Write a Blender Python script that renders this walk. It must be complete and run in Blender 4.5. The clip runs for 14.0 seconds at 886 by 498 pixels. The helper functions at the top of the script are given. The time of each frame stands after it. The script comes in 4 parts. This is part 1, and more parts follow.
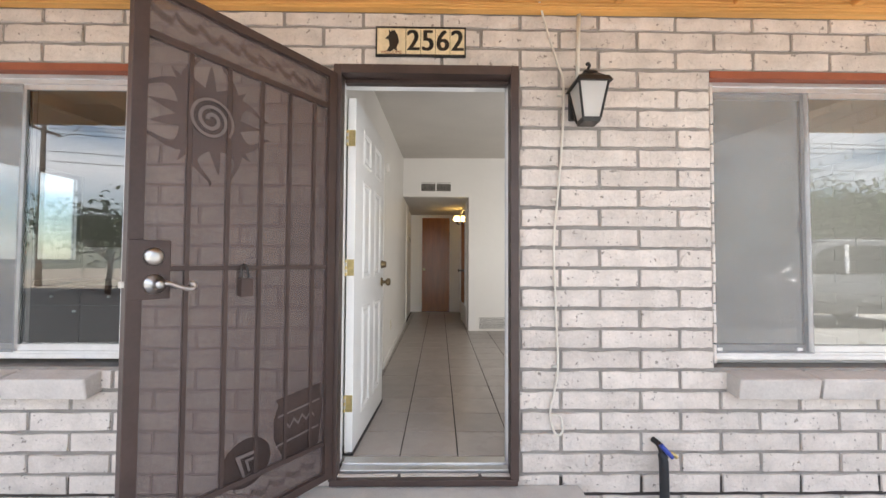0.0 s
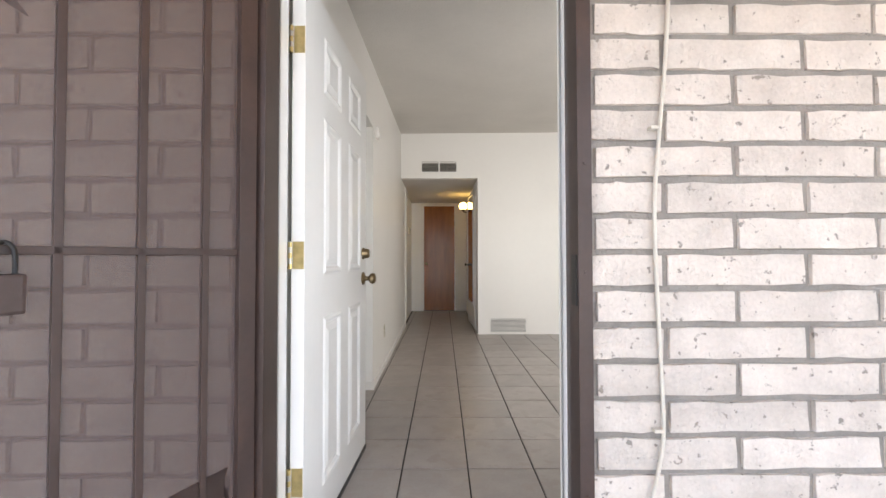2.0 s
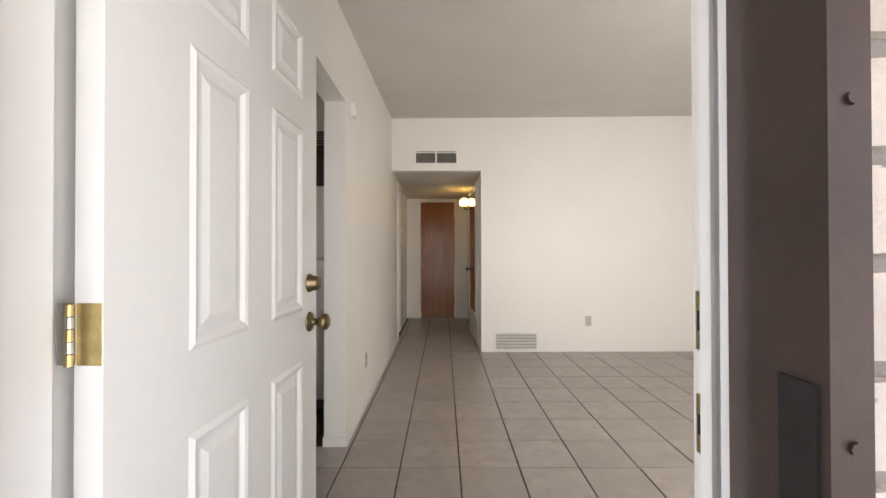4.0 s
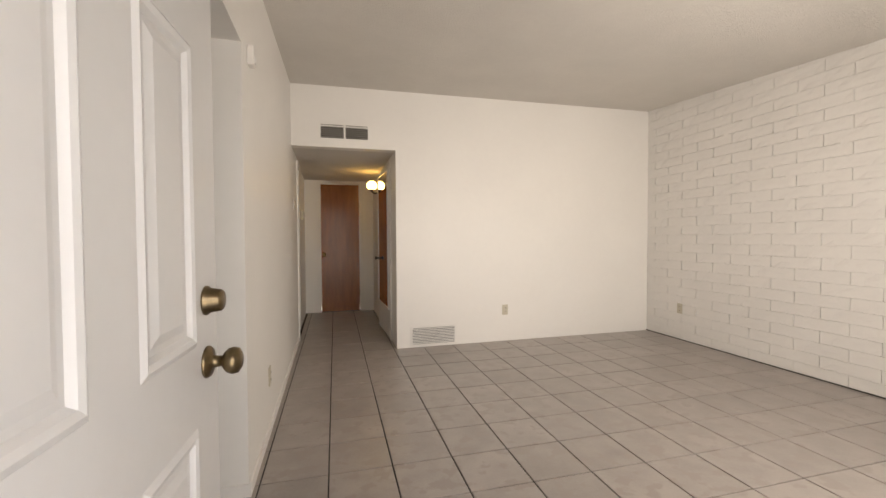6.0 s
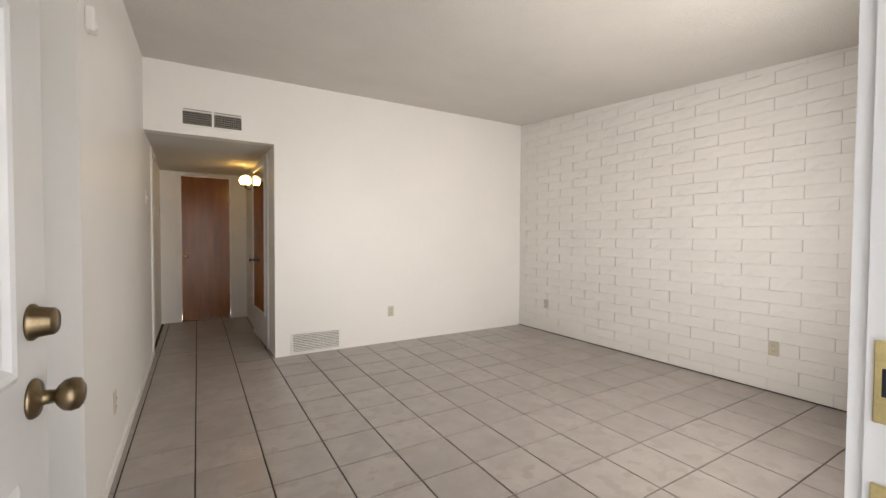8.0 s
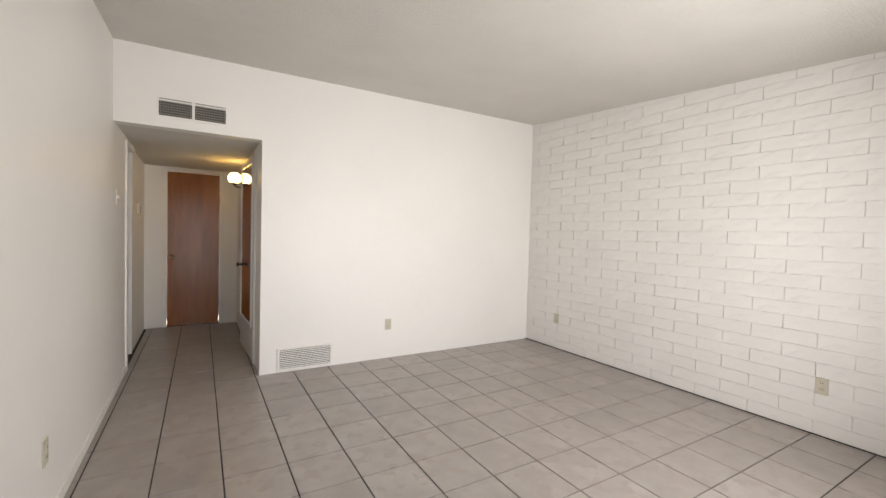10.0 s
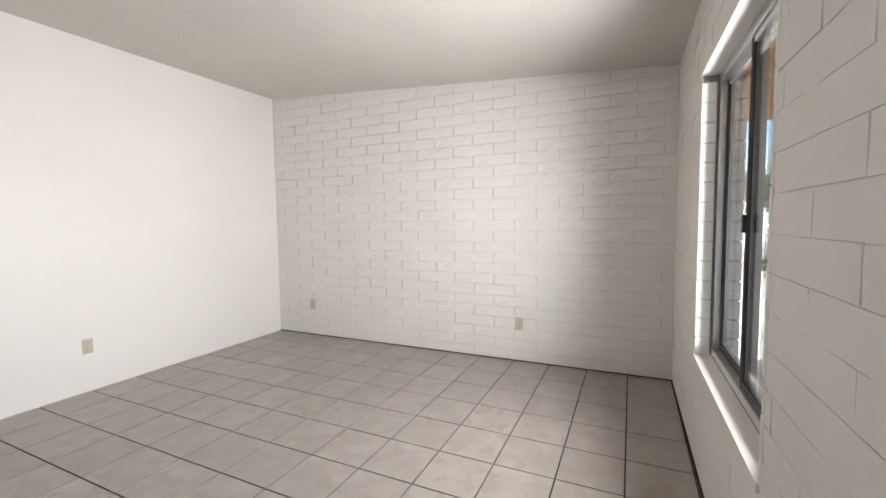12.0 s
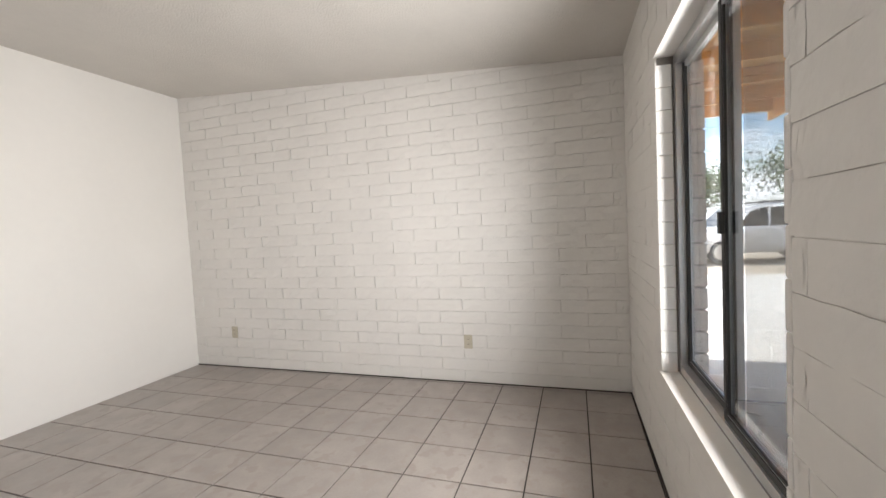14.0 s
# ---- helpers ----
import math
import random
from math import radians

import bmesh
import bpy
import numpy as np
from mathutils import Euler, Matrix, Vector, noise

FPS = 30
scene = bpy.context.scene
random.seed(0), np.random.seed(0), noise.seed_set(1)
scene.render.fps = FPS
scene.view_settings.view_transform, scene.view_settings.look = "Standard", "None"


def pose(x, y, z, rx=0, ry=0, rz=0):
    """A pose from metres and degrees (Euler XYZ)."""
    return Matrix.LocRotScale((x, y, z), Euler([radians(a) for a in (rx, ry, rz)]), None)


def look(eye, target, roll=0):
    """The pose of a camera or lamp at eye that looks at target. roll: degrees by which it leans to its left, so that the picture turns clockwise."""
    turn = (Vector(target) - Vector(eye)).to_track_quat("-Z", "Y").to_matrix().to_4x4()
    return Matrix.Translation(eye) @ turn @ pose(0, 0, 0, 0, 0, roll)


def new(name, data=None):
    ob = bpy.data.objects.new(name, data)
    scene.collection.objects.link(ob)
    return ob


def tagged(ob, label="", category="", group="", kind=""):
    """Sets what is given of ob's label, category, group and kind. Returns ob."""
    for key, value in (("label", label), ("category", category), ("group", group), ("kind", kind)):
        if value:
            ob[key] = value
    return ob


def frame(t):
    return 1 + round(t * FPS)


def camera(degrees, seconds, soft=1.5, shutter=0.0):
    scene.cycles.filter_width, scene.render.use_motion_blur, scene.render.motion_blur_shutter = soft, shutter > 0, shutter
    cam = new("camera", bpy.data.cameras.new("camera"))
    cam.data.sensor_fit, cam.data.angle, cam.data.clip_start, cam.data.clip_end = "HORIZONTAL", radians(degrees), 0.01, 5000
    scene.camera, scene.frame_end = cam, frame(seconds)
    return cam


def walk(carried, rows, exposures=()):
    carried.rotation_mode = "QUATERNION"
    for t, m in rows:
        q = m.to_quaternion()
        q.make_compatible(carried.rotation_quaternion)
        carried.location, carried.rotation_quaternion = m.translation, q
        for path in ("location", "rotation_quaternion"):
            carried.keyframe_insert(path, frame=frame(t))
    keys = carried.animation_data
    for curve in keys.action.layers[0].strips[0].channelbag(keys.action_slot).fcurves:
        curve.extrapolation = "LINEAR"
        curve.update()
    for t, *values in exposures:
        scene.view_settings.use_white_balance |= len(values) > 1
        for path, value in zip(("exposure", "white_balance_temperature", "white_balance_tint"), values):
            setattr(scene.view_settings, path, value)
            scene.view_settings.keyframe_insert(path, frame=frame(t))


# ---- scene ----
cam = camera(94.53, 14.0)
PATH = [
    (0, (-0.121, -2.088, 1.077), (-0.091, -0.090, 1.144), 0.3),
    (0.5, (-0.138, -1.811, 1.075), (-0.112, 0.188, 1.148), 0.1),
    (1, (-0.099, -1.580, 1.056), (-0.109, 0.418, 1.140), 0.5),
    (1.5, (-0.088, -1.386, 1.032), (-0.136, 0.613, 1.083), 0.7),
    (2, (-0.128, -1.153, 1.036), (-0.114, 0.846, 1.081), -0.1),
    (2.5, (-0.142, -0.966, 1.028), (-0.102, 1.033, 1.046), -0.4),
    (3, (-0.060, -0.751, 1.130), (-0.064, 1.249, 1.150), -0.1),
    (5.3, (-0.206, -0.042, 1.182), (-0.043, 1.951, 1.170), -0.1),
    (5.5, (-0.233, -0.003, 1.187), (0.020, 1.980, 1.157), -0.1),
    (6, (-0.278, 0.062, 1.194), (0.245, 1.992, 1.140), -0.3),
    (6.5, (-0.303, 0.077, 1.191), (0.468, 1.922, 1.138), -0.4),
    (7, (-0.311, 0.068, 1.194), (0.639, 1.827, 1.150), -0.2),
    (7.5, (-0.320, 0.062, 1.196), (0.713, 1.773, 1.147), -0.1),
    (10, (-0.107, 0.423, 1.322), (0.923, 2.136, 1.256), 1.6),
    (10.5, (-0.090, 0.527, 1.328), (1.263, 1.997, 1.240), 0.2),
    (11, (-0.064, 0.534, 1.321), (1.518, 1.754, 1.223), -0.3),
    (11.5, (-0.086, 0.525, 1.326), (1.648, 1.512, 1.197), -0.6),
    (12, (-0.093, 0.554, 1.310), (1.726, 1.375, 1.176), -0.7),
    (12.5, (-0.087, 0.525, 1.339), (1.750, 1.304, 1.196), -1.2),
    (13, (-0.059, 0.532, 1.336), (1.790, 1.278, 1.181), -1.7),
    (13.5, (0.119, 0.512, 1.301), (1.995, 1.193, 1.170), -2.5),
    (14, (0.317, 0.602, 1.317), (2.222, 1.204, 1.214), -2.9),
]
walk(cam, [(t, look(eye, target, roll)) for t, eye, target, roll in PATH], [(0, 1.7, 6500, 10), (1, 1.95, 6450, 10), (3, 2.05, 6400, 10), (5.3, 1.9, 7250, 14), (6.5, 1.95, 7150, 14), (7.5, 1.95, 6800, 12), (10, 2.2, 6400, 11), (12, 2.2, 6200, 10), (14, 2.1, 6350, 11)])

# ---- world, sun, light ----
SUN_AZ, SUN_EL = radians(25), radians(58)
world = bpy.data.worlds.new("sky")
scene.world = world
world.use_nodes = True
wn, wl = world.node_tree.nodes, world.node_tree.links
wn.clear()
w_out = wn.new("ShaderNodeOutputWorld")
w_bg = wn.new("ShaderNodeBackground")
w_sky = wn.new("ShaderNodeTexSky")
w_sky.sky_type = "NISHITA"
w_sky.sun_disc = False
w_sky.sun_elevation = SUN_EL
w_sky.sun_rotation = SUN_AZ
w_co = wn.new("ShaderNodeTexCoord")
w_map = wn.new("ShaderNodeMapping")
w_map.inputs["Scale"].default_value = (1.6, 1.6, 4.5)
w_noise = wn.new("ShaderNodeTexNoise")
w_noise.inputs["Scale"].default_value = 1.7
w_noise.inputs["Detail"].default_value = 7
w_noise.inputs["Roughness"].default_value = 0.55
w_ramp = wn.new("ShaderNodeValToRGB")
w_ramp.color_ramp.elements[0].position = 0.46
w_ramp.color_ramp.elements[1].position = 0.62
w_mix = wn.new("ShaderNodeMix")
w_mix.data_type = "RGBA"
w_mix.inputs[7].default_value = (10.0, 10.0, 10.4, 1)
wl.new(w_co.outputs["Generated"], w_map.inputs["Vector"])
wl.new(w_map.outputs["Vector"], w_noise.inputs["Vector"])
wl.new(w_noise.outputs["Fac"], w_ramp.inputs["Fac"])
wl.new(w_ramp.outputs["Color"], w_mix.inputs[0])
wl.new(w_sky.outputs["Color"], w_mix.inputs[6])
wl.new(w_mix.outputs[2], w_bg.inputs["Color"])
w_bg.inputs["Strength"].default_value = 0.12
wl.new(w_bg.outputs["Background"], w_out.inputs["Surface"])

sun = new("sun", bpy.data.lights.new("sun", "SUN"))
sun.data.energy, sun.data.angle, sun.data.color = 4.5, radians(0.5), (1.0, 0.95, 0.88)
sun.matrix_world = look((20 * math.sin(SUN_AZ) * math.cos(SUN_EL), 20 * math.cos(SUN_AZ) * math.cos(SUN_EL), 20 * math.sin(SUN_EL)), (0, 0, 0))


def window_light(name, x0, x1, y, z0, z1, watts, way, spread=180, color=(1.0, 0.975, 0.93)):
    """The sky's light that falls in through an opening."""
    lamp = bpy.data.lights.new(name, "AREA")
    lamp.shape, lamp.size, lamp.size_y, lamp.energy = "RECTANGLE", x1 - x0, z1 - z0, watts
    lamp.spread, lamp.color = radians(spread), color
    ob = new(name, lamp)
    c = Vector(((x0 + x1) / 2, y, (z0 + z1) / 2))
    ob.matrix_world = look(c, c + Vector(way))
    return ob


window_light("daylight_window", 1.33, 2.44, 0.16, 0.62, 2.02, 13.5, (0, 1, 0), 140)
window_light("daylight_door", -0.56, 0.24, 0.08, 0.1, 2.0, 1.35, (0, 1, 0), 170, (0.88, 0.94, 1.0))
window_light("daylight_kitchen", -2.80, -1.73, 0.17, 0.63, 2.02, 1.2, (0, 1, 0))

# ---- materials ----
def material(name, color, rough=0.6, metal=0.0, vary=0.12, scale=6.0, bump=0.0, bump_scale=60.0, spots=None, spot_scale=30.0, spot_at=0.68, random_by=0.0, stretch=(1, 1, 1), spec=0.5):
    """A surface with large stains, fine grain, optional dark pits, relief and piece-to-piece variation."""
    m = bpy.data.materials.new(name)
    m.use_nodes = True
    n, l = m.node_tree.nodes, m.node_tree.links
    b = n["Principled BSDF"]
    b.inputs["Roughness"].default_value = rough
    b.inputs["Metallic"].default_value = metal
    b.inputs["Specular IOR Level"].default_value = spec
    co = n.new("ShaderNodeNewGeometry")
    mp = n.new("ShaderNodeMapping")
    mp.inputs["Scale"].default_value = stretch
    l.new(co.outputs["Position"], mp.inputs["Vector"])
    big = n.new("ShaderNodeTexNoise")
    big.inputs["Scale"].default_value = scale
    big.inputs["Detail"].default_value = 6
    fine = n.new("ShaderNodeTexNoise")
    fine.inputs["Scale"].default_value = scale * 12
    fine.inputs["Detail"].default_value = 4
    for t in (big, fine):
        l.new(mp.outputs["Vector"], t.inputs["Vector"])
    total = n.new("ShaderNodeMath")
    total.operation = "MULTIPLY_ADD"
    total.inputs[1].default_value = 0.35
    l.new(fine.outputs["Fac"], total.inputs[0])
    l.new(big.outputs["Fac"], total.inputs[2])
    last = total.outputs[0]
    if random_by:
        info = n.new("ShaderNodeObjectInfo")
        add = n.new("ShaderNodeMath")
        add.operation = "MULTIPLY_ADD"
        add.inputs[1].default_value = random_by
        l.new(info.outputs["Random"], add.inputs[0])
        l.new(last, add.inputs[2])
        last = add.outputs[0]
    rng = n.new("ShaderNodeMapRange")
    rng.inputs["From Min"].default_value = 0.45
    rng.inputs["From Max"].default_value = 0.9 + random_by
    rng.inputs["To Min"].default_value = 1 - vary
    rng.inputs["To Max"].default_value = 1 + vary
    l.new(last, rng.inputs["Value"])
    tint = n.new("ShaderNodeVectorMath")
    tint.operation = "SCALE"
    tint.inputs[0].default_value = color
    l.new(rng.outputs["Result"], tint.inputs["Scale"])
    col = tint.outputs["Vector"]
    if spots:
        sp = n.new("ShaderNodeTexNoise")
        sp.inputs["Scale"].default_value = spot_scale
        sp.inputs["Detail"].default_value = 3
        l.new(mp.outputs["Vector"], sp.inputs["Vector"])
        r = n.new("ShaderNodeValToRGB")
        r.color_ramp.elements[0].position = spot_at
        r.color_ramp.elements[1].position = spot_at + 0.07
        l.new(sp.outputs["Fac"], r.inputs["Fac"])
        mx = n.new("ShaderNodeMix")
        mx.data_type = "RGBA"
        mx.inputs[7].default_value = (*spots, 1)
        l.new(r.outputs["Color"], mx.inputs[0])
        l.new(col, mx.inputs[6])
        col = mx.outputs[2]
    l.new(col, b.inputs["Base Color"])
    if bump:
        bn = n.new("ShaderNodeTexNoise")
        bn.inputs["Scale"].default_value = bump_scale
        bn.inputs["Detail"].default_value = 5
        l.new(mp.outputs["Vector"], bn.inputs["Vector"])
        bp = n.new("ShaderNodeBump")
        bp.inputs["Strength"].default_value = bump
        bp.inputs["Distance"].default_value = 0.01
        l.new(bn.outputs["Fac"], bp.inputs["Height"])
        l.new(bp.outputs["Normal"], b.inputs["Normal"])
    return m


def glass_material(name, tint=(1, 1, 1), rough=0.0):
    m = bpy.data.materials.new(name)
    m.use_nodes = True
    n, l = m.node_tree.nodes, m.node_tree.links
    n.clear()
    out, mix = n.new("ShaderNodeOutputMaterial"), n.new("ShaderNodeMixShader")
    clear, gloss, fres = n.new("ShaderNodeBsdfTransparent"), n.new("ShaderNodeBsdfGlossy"), n.new("ShaderNodeLayerWeight")
    power, lift = n.new("ShaderNodeMath"), n.new("ShaderNodeMath")
    power.operation, lift.operation = "POWER", "MULTIPLY_ADD"
    power.inputs[1].default_value, lift.inputs[1].default_value, lift.inputs[2].default_value = 4.0, 0.4, 0.115
    clear.inputs["Color"].default_value = (*tint, 1)
    gloss.inputs["Roughness"].default_value = rough
    fres.inputs["Blend"].default_value = 0.5
    l.new(fres.outputs["Facing"], power.inputs[0])
    l.new(power.outputs[0], lift.inputs[0])
    l.new(lift.outputs[0], mix.inputs[0])
    l.new(clear.outputs[0], mix.inputs[1])
    l.new(gloss.outputs[0], mix.inputs[2])
    l.new(mix.outputs[0], out.inputs["Surface"])
    return m


def screen_material(name, color, cover, hole=0.0):
    """Fine mesh: part of the light passes between the threads. hole: spacing of visible perforations."""
    m = bpy.data.materials.new(name)
    m.use_nodes = True
    n, l = m.node_tree.nodes, m.node_tree.links
    b = n["Principled BSDF"]
    b.inputs["Base Color"].default_value = (*color, 1)
    b.inputs["Roughness"].default_value = 0.6
    out = n["Material Output"]
    mix, clear = n.new("ShaderNodeMixShader"), n.new("ShaderNodeBsdfTransparent")
    l.new(clear.outputs[0], mix.inputs[1])
    l.new(b.outputs[0], mix.inputs[2])
    l.new(mix.outputs[0], out.inputs["Surface"])
    no = n.new("ShaderNodeTexNoise")
    no.inputs["Scale"].default_value = 3.0
    geo = n.new("ShaderNodeNewGeometry")
    l.new(geo.outputs["Position"], no.inputs["Vector"])
    rg = n.new("ShaderNodeMapRange")
    rg.inputs["To Min"].default_value = cover - 0.06
    rg.inputs["To Max"].default_value = cover + 0.06
    l.new(no.outputs["Fac"], rg.inputs["Value"])
    l.new(rg.outputs["Result"], mix.inputs[0])
    return m


def glow_material(name, color, strength):
    m = bpy.data.materials.new(name)
    m.use_nodes = True
    b = m.node_tree.nodes["Principled BSDF"]
    b.inputs["Base Color"].default_value = (*color, 1)
    b.inputs["Roughness"].default_value = 0.3
    b.inputs["Emission Color"].default_value = (*color, 1)
    b.inputs["Emission Strength"].default_value = strength
    return m


M_BRICK = material("burnt_slump_block", (0.66, 0.60, 0.545), 0.9, vary=0.22, scale=7, bump=0.9, bump_scale=48, spots=(0.30, 0.265, 0.235), spot_scale=42, spot_at=0.645, random_by=0.25)
M_MORTAR = material("mortar", (0.30, 0.275, 0.25), 0.95, vary=0.15, scale=9, bump=0.6, bump_scale=120)
M_SILL = material("sill_block", (0.58, 0.54, 0.50), 0.9, vary=0.2, scale=6, bump=0.5, bump_scale=50, random_by=0.2)
M_PAINTBLOCK = material("painted_block", (0.80, 0.775, 0.74), 0.5, vary=0.03, scale=2.5, bump=0.25, bump_scale=26, random_by=0.05)
M_WALL = material("wall_paint", (0.82, 0.795, 0.755), 0.45, vary=0.02, scale=1.5, bump=0.06, bump_scale=160)
M_CEIL = material("textured_ceiling", (0.68, 0.645, 0.60), 0.9, vary=0.04, scale=2, bump=0.8, bump_scale=95)
M_TILE = material("ceramic_tile", (0.345, 0.308, 0.282), 0.30, vary=0.17, scale=6, bump=0.05, bump_scale=30, random_by=0.25, spots=(0.325, 0.283, 0.254), spot_scale=10, spot_at=0.54)
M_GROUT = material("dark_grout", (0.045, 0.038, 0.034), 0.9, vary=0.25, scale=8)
M_BROWN = material("brown_metal", (0.062, 0.040, 0.034), 0.45, vary=0.2, scale=6, bump=0.06, bump_scale=200)
M_MESH = screen_material("perforated_screen", (0.142, 0.105, 0.097), 0.61)
M_INSECT = screen_material("insect_screen", (0.30, 0.30, 0.30), 0.36)
M_WHITE = material("white_enamel", (0.80, 0.79, 0.77), 0.3, vary=0.025, scale=3, bump=0.03, bump_scale=90)
M_TRIM = material("white_trim", (0.80, 0.775, 0.735), 0.4, vary=0.03, scale=4)
M_BRASS = material("antique_brass", (0.22, 0.165, 0.095), 0.28, 1.0, vary=0.25, scale=20)
M_GOLD = material("worn_brass_plate", (0.62, 0.50, 0.24), 0.3, 1.0, vary=0.2, scale=30)
M_STEEL = material("satin_steel", (0.55, 0.54, 0.52), 0.28, 1.0, vary=0.1, scale=20)
M_ALU = material("aluminium", (0.66, 0.66, 0.66), 0.38, 0.9, vary=0.08, scale=12)
M_DARK = material("dark_gasket", (0.035, 0.034, 0.033), 0.6, vary=0.2, scale=10)
M_BLACK = material("black_metal", (0.028, 0.027, 0.026), 0.42, 0.3, vary=0.25, scale=18)
M_DOORWOOD = material("brown_door_veneer", (0.30, 0.10, 0.022), 0.2, vary=0.25, scale=5, stretch=(3, 3, 0.35), bump=0.08, bump_scale=16, spec=0.4)
M_CABINET = material("dark_cabinet_wood", (0.055, 0.020, 0.013), 0.35, vary=0.35, scale=5, stretch=(1, 1, 5))
M_COUNTER = material("counter_laminate", (0.45, 0.43, 0.40), 0.3, vary=0.1, scale=14)
M_PORCHWOOD = material("stained_porch_wood", (0.68, 0.37, 0.11), 0.6, vary=0.22, scale=4, stretch=(0.4, 5, 5), bump=0.1, bump_scale=60)
M_REDPAINT = material("red_brown_lintel", (0.30, 0.085, 0.04), 0.6, vary=0.15, scale=6)
M_CONCRETE = material("concrete", (0.56, 0.535, 0.50), 0.9, vary=0.18, scale=1.2, bump=0.3, bump_scale=70)
M_GROUND = material("gravel_ground", (0.40, 0.34, 0.27), 0.95, vary=0.25, scale=0.5, bump=0.5, bump_scale=40)
M_ASPHALT = material("asphalt", (0.07, 0.07, 0.07), 0.9, vary=0.2, scale=0.8)
M_CARPAINT = material("white_car_paint", (0.78, 0.78, 0.79), 0.15, vary=0.02, scale=1)
# car body in shade: the shade is put into this grey
M_CARSHADED = material("shaded_car_paint", (0.16, 0.165, 0.17), 0.2, vary=0.04, scale=1)
M_CARGLASS = material("car_glass", (0.02, 0.025, 0.03), 0.06, vary=0.1, scale=2)
M_RUBBER = material("rubber", (0.02, 0.02, 0.02), 0.8, vary=0.2, scale=10)
M_REDLENS = material("red_lens", (0.5, 0.03, 0.02), 0.2, vary=0.1, scale=10)
M_LEAF = material("leaves", (0.065, 0.10, 0.030), 0.7, vary=0.4, scale=3)
M_BARK = material("bark", (0.12, 0.085, 0.06), 0.9, vary=0.3, scale=8, bump=0.6, bump_scale=30)
M_STUCCO = material("stucco", (0.62, 0.52, 0.42), 0.9, vary=0.1, scale=2)
M_REDROOF = material("red_roof", (0.32, 0.09, 0.06), 0.8, vary=0.2, scale=3)
M_CABLE = material("cream_cable", (0.70, 0.66, 0.58), 0.5, vary=0.06, scale=20)
M_PLATE = material("ivory_plate", (0.55, 0.50, 0.40), 0.35, vary=0.06, scale=20)
M_HOSE = material("black_pipe_wrap", (0.02, 0.022, 0.026), 0.5, vary=0.2, scale=20)
M_BLUE = material("blue_valve_handle", (0.03, 0.06, 0.35), 0.4, vary=0.15, scale=30)
M_PLAQUE = material("glazed_number_tile", (0.74, 0.62, 0.40), 0.25, vary=0.12, scale=30, spots=(0.50, 0.33, 0.14), spot_scale=60)
M_INK = material("black_glaze", (0.02, 0.018, 0.016), 0.3, vary=0.2, scale=30)
M_TEAL = material("teal_glaze", (0.05, 0.10, 0.16), 0.3, vary=0.2, scale=30)
M_GLASS = glass_material("window_glass", (0.80, 0.82, 0.82))
M_FROST = screen_material("lantern_glass", (0.80, 0.78, 0.74), 0.6)
M_BULB = material("frosted_bulb", (0.85, 0.83, 0.80), 0.35, vary=0.03, scale=20)
M_GLOBE = glow_material("lit_globe", (1.0, 0.62, 0.16), 3.2)
M_MIRROR = material("mirror", (0.80, 0.80, 0.78), 0.02, 1.0, vary=0.01, scale=1)
M_SLOT = material("dark_slot", (0.02, 0.02, 0.02), 0.9, vary=0.2, scale=10)
M_VENT = material("vent_slat", (0.24, 0.22, 0.19), 0.5, vary=0.08, scale=20)
M_APPL = material("appliance_white", (0.78, 0.78, 0.76), 0.25, vary=0.02, scale=3)


# ---- builders ----
def add_box(bm, x0, x1, y0, y1, z0, z1, turn=None):
    m = Matrix.Translation(((x0 + x1) / 2, (y0 + y1) / 2, (z0 + z1) / 2)) @ Matrix.Diagonal((abs(x1 - x0), abs(y1 - y0), abs(z1 - z0), 1))
    return bmesh.ops.create_cube(bm, size=1, matrix=(turn @ m) if turn else m)["verts"]


def box(*a, bevel=0.0, turn=None):
    bm = bmesh.new()
    add_box(bm, *a, turn=turn)
    if bevel:
        bmesh.ops.bevel(bm, geom=bm.edges[:], offset=bevel, segments=2, affect="EDGES", profile=0.6)
    return bm


def add_cyl(bm, a, b, r0, r1=None, seg=20):
    a, b = Vector(a), Vector(b)
    d = b - a
    m = Matrix.Translation((a + b) / 2) @ d.to_track_quat("Z", "Y").to_matrix().to_4x4()
    bmesh.ops.create_cone(bm, cap_ends=True, segments=seg, radius1=r0, radius2=r0 if r1 is None else r1, depth=d.length, matrix=m)


def cyl(a, b, r0, r1=None, seg=20):
    bm = bmesh.new()
    add_cyl(bm, a, b, r0, r1, seg)
    return bm


def lathe(profile, m=None, seg=24):
    """A turned shape: (radius, height) pairs round the z axis."""
    bm = bmesh.new()
    rings = []
    for r, h in profile:
        rings.append([bm.verts.new((r * math.cos(2 * math.pi * i / seg), r * math.sin(2 * math.pi * i / seg), h)) for i in range(seg)])
    for p, q in zip(rings, rings[1:]):
        for i in range(seg):
            bm.faces.new((p[i], p[(i + 1) % seg], q[(i + 1) % seg], q[i]))
    bm.faces.new(rings[0][::-1])
    bm.faces.new(rings[-1])
    if m:
        bmesh.ops.transform(bm, matrix=m, verts=bm.verts)
    return bm


def prism(points, depth, m=None):
    """A flat outline (x, y) given a thickness along z."""
    bm = bmesh.new()
    f = bm.faces.new([bm.verts.new((x, y, 0)) for x, y in points])
    top = bmesh.ops.extrude_face_region(bm, geom=[f])["geom"]
    bmesh.ops.translate(bm, vec=(0, 0, depth), verts=[v for v in top if isinstance(v, bmesh.types.BMVert)])
    bmesh.ops.recalc_face_normals(bm, faces=bm.faces)
    if m:
        bmesh.ops.transform(bm, matrix=m, verts=bm.verts)
    return bm


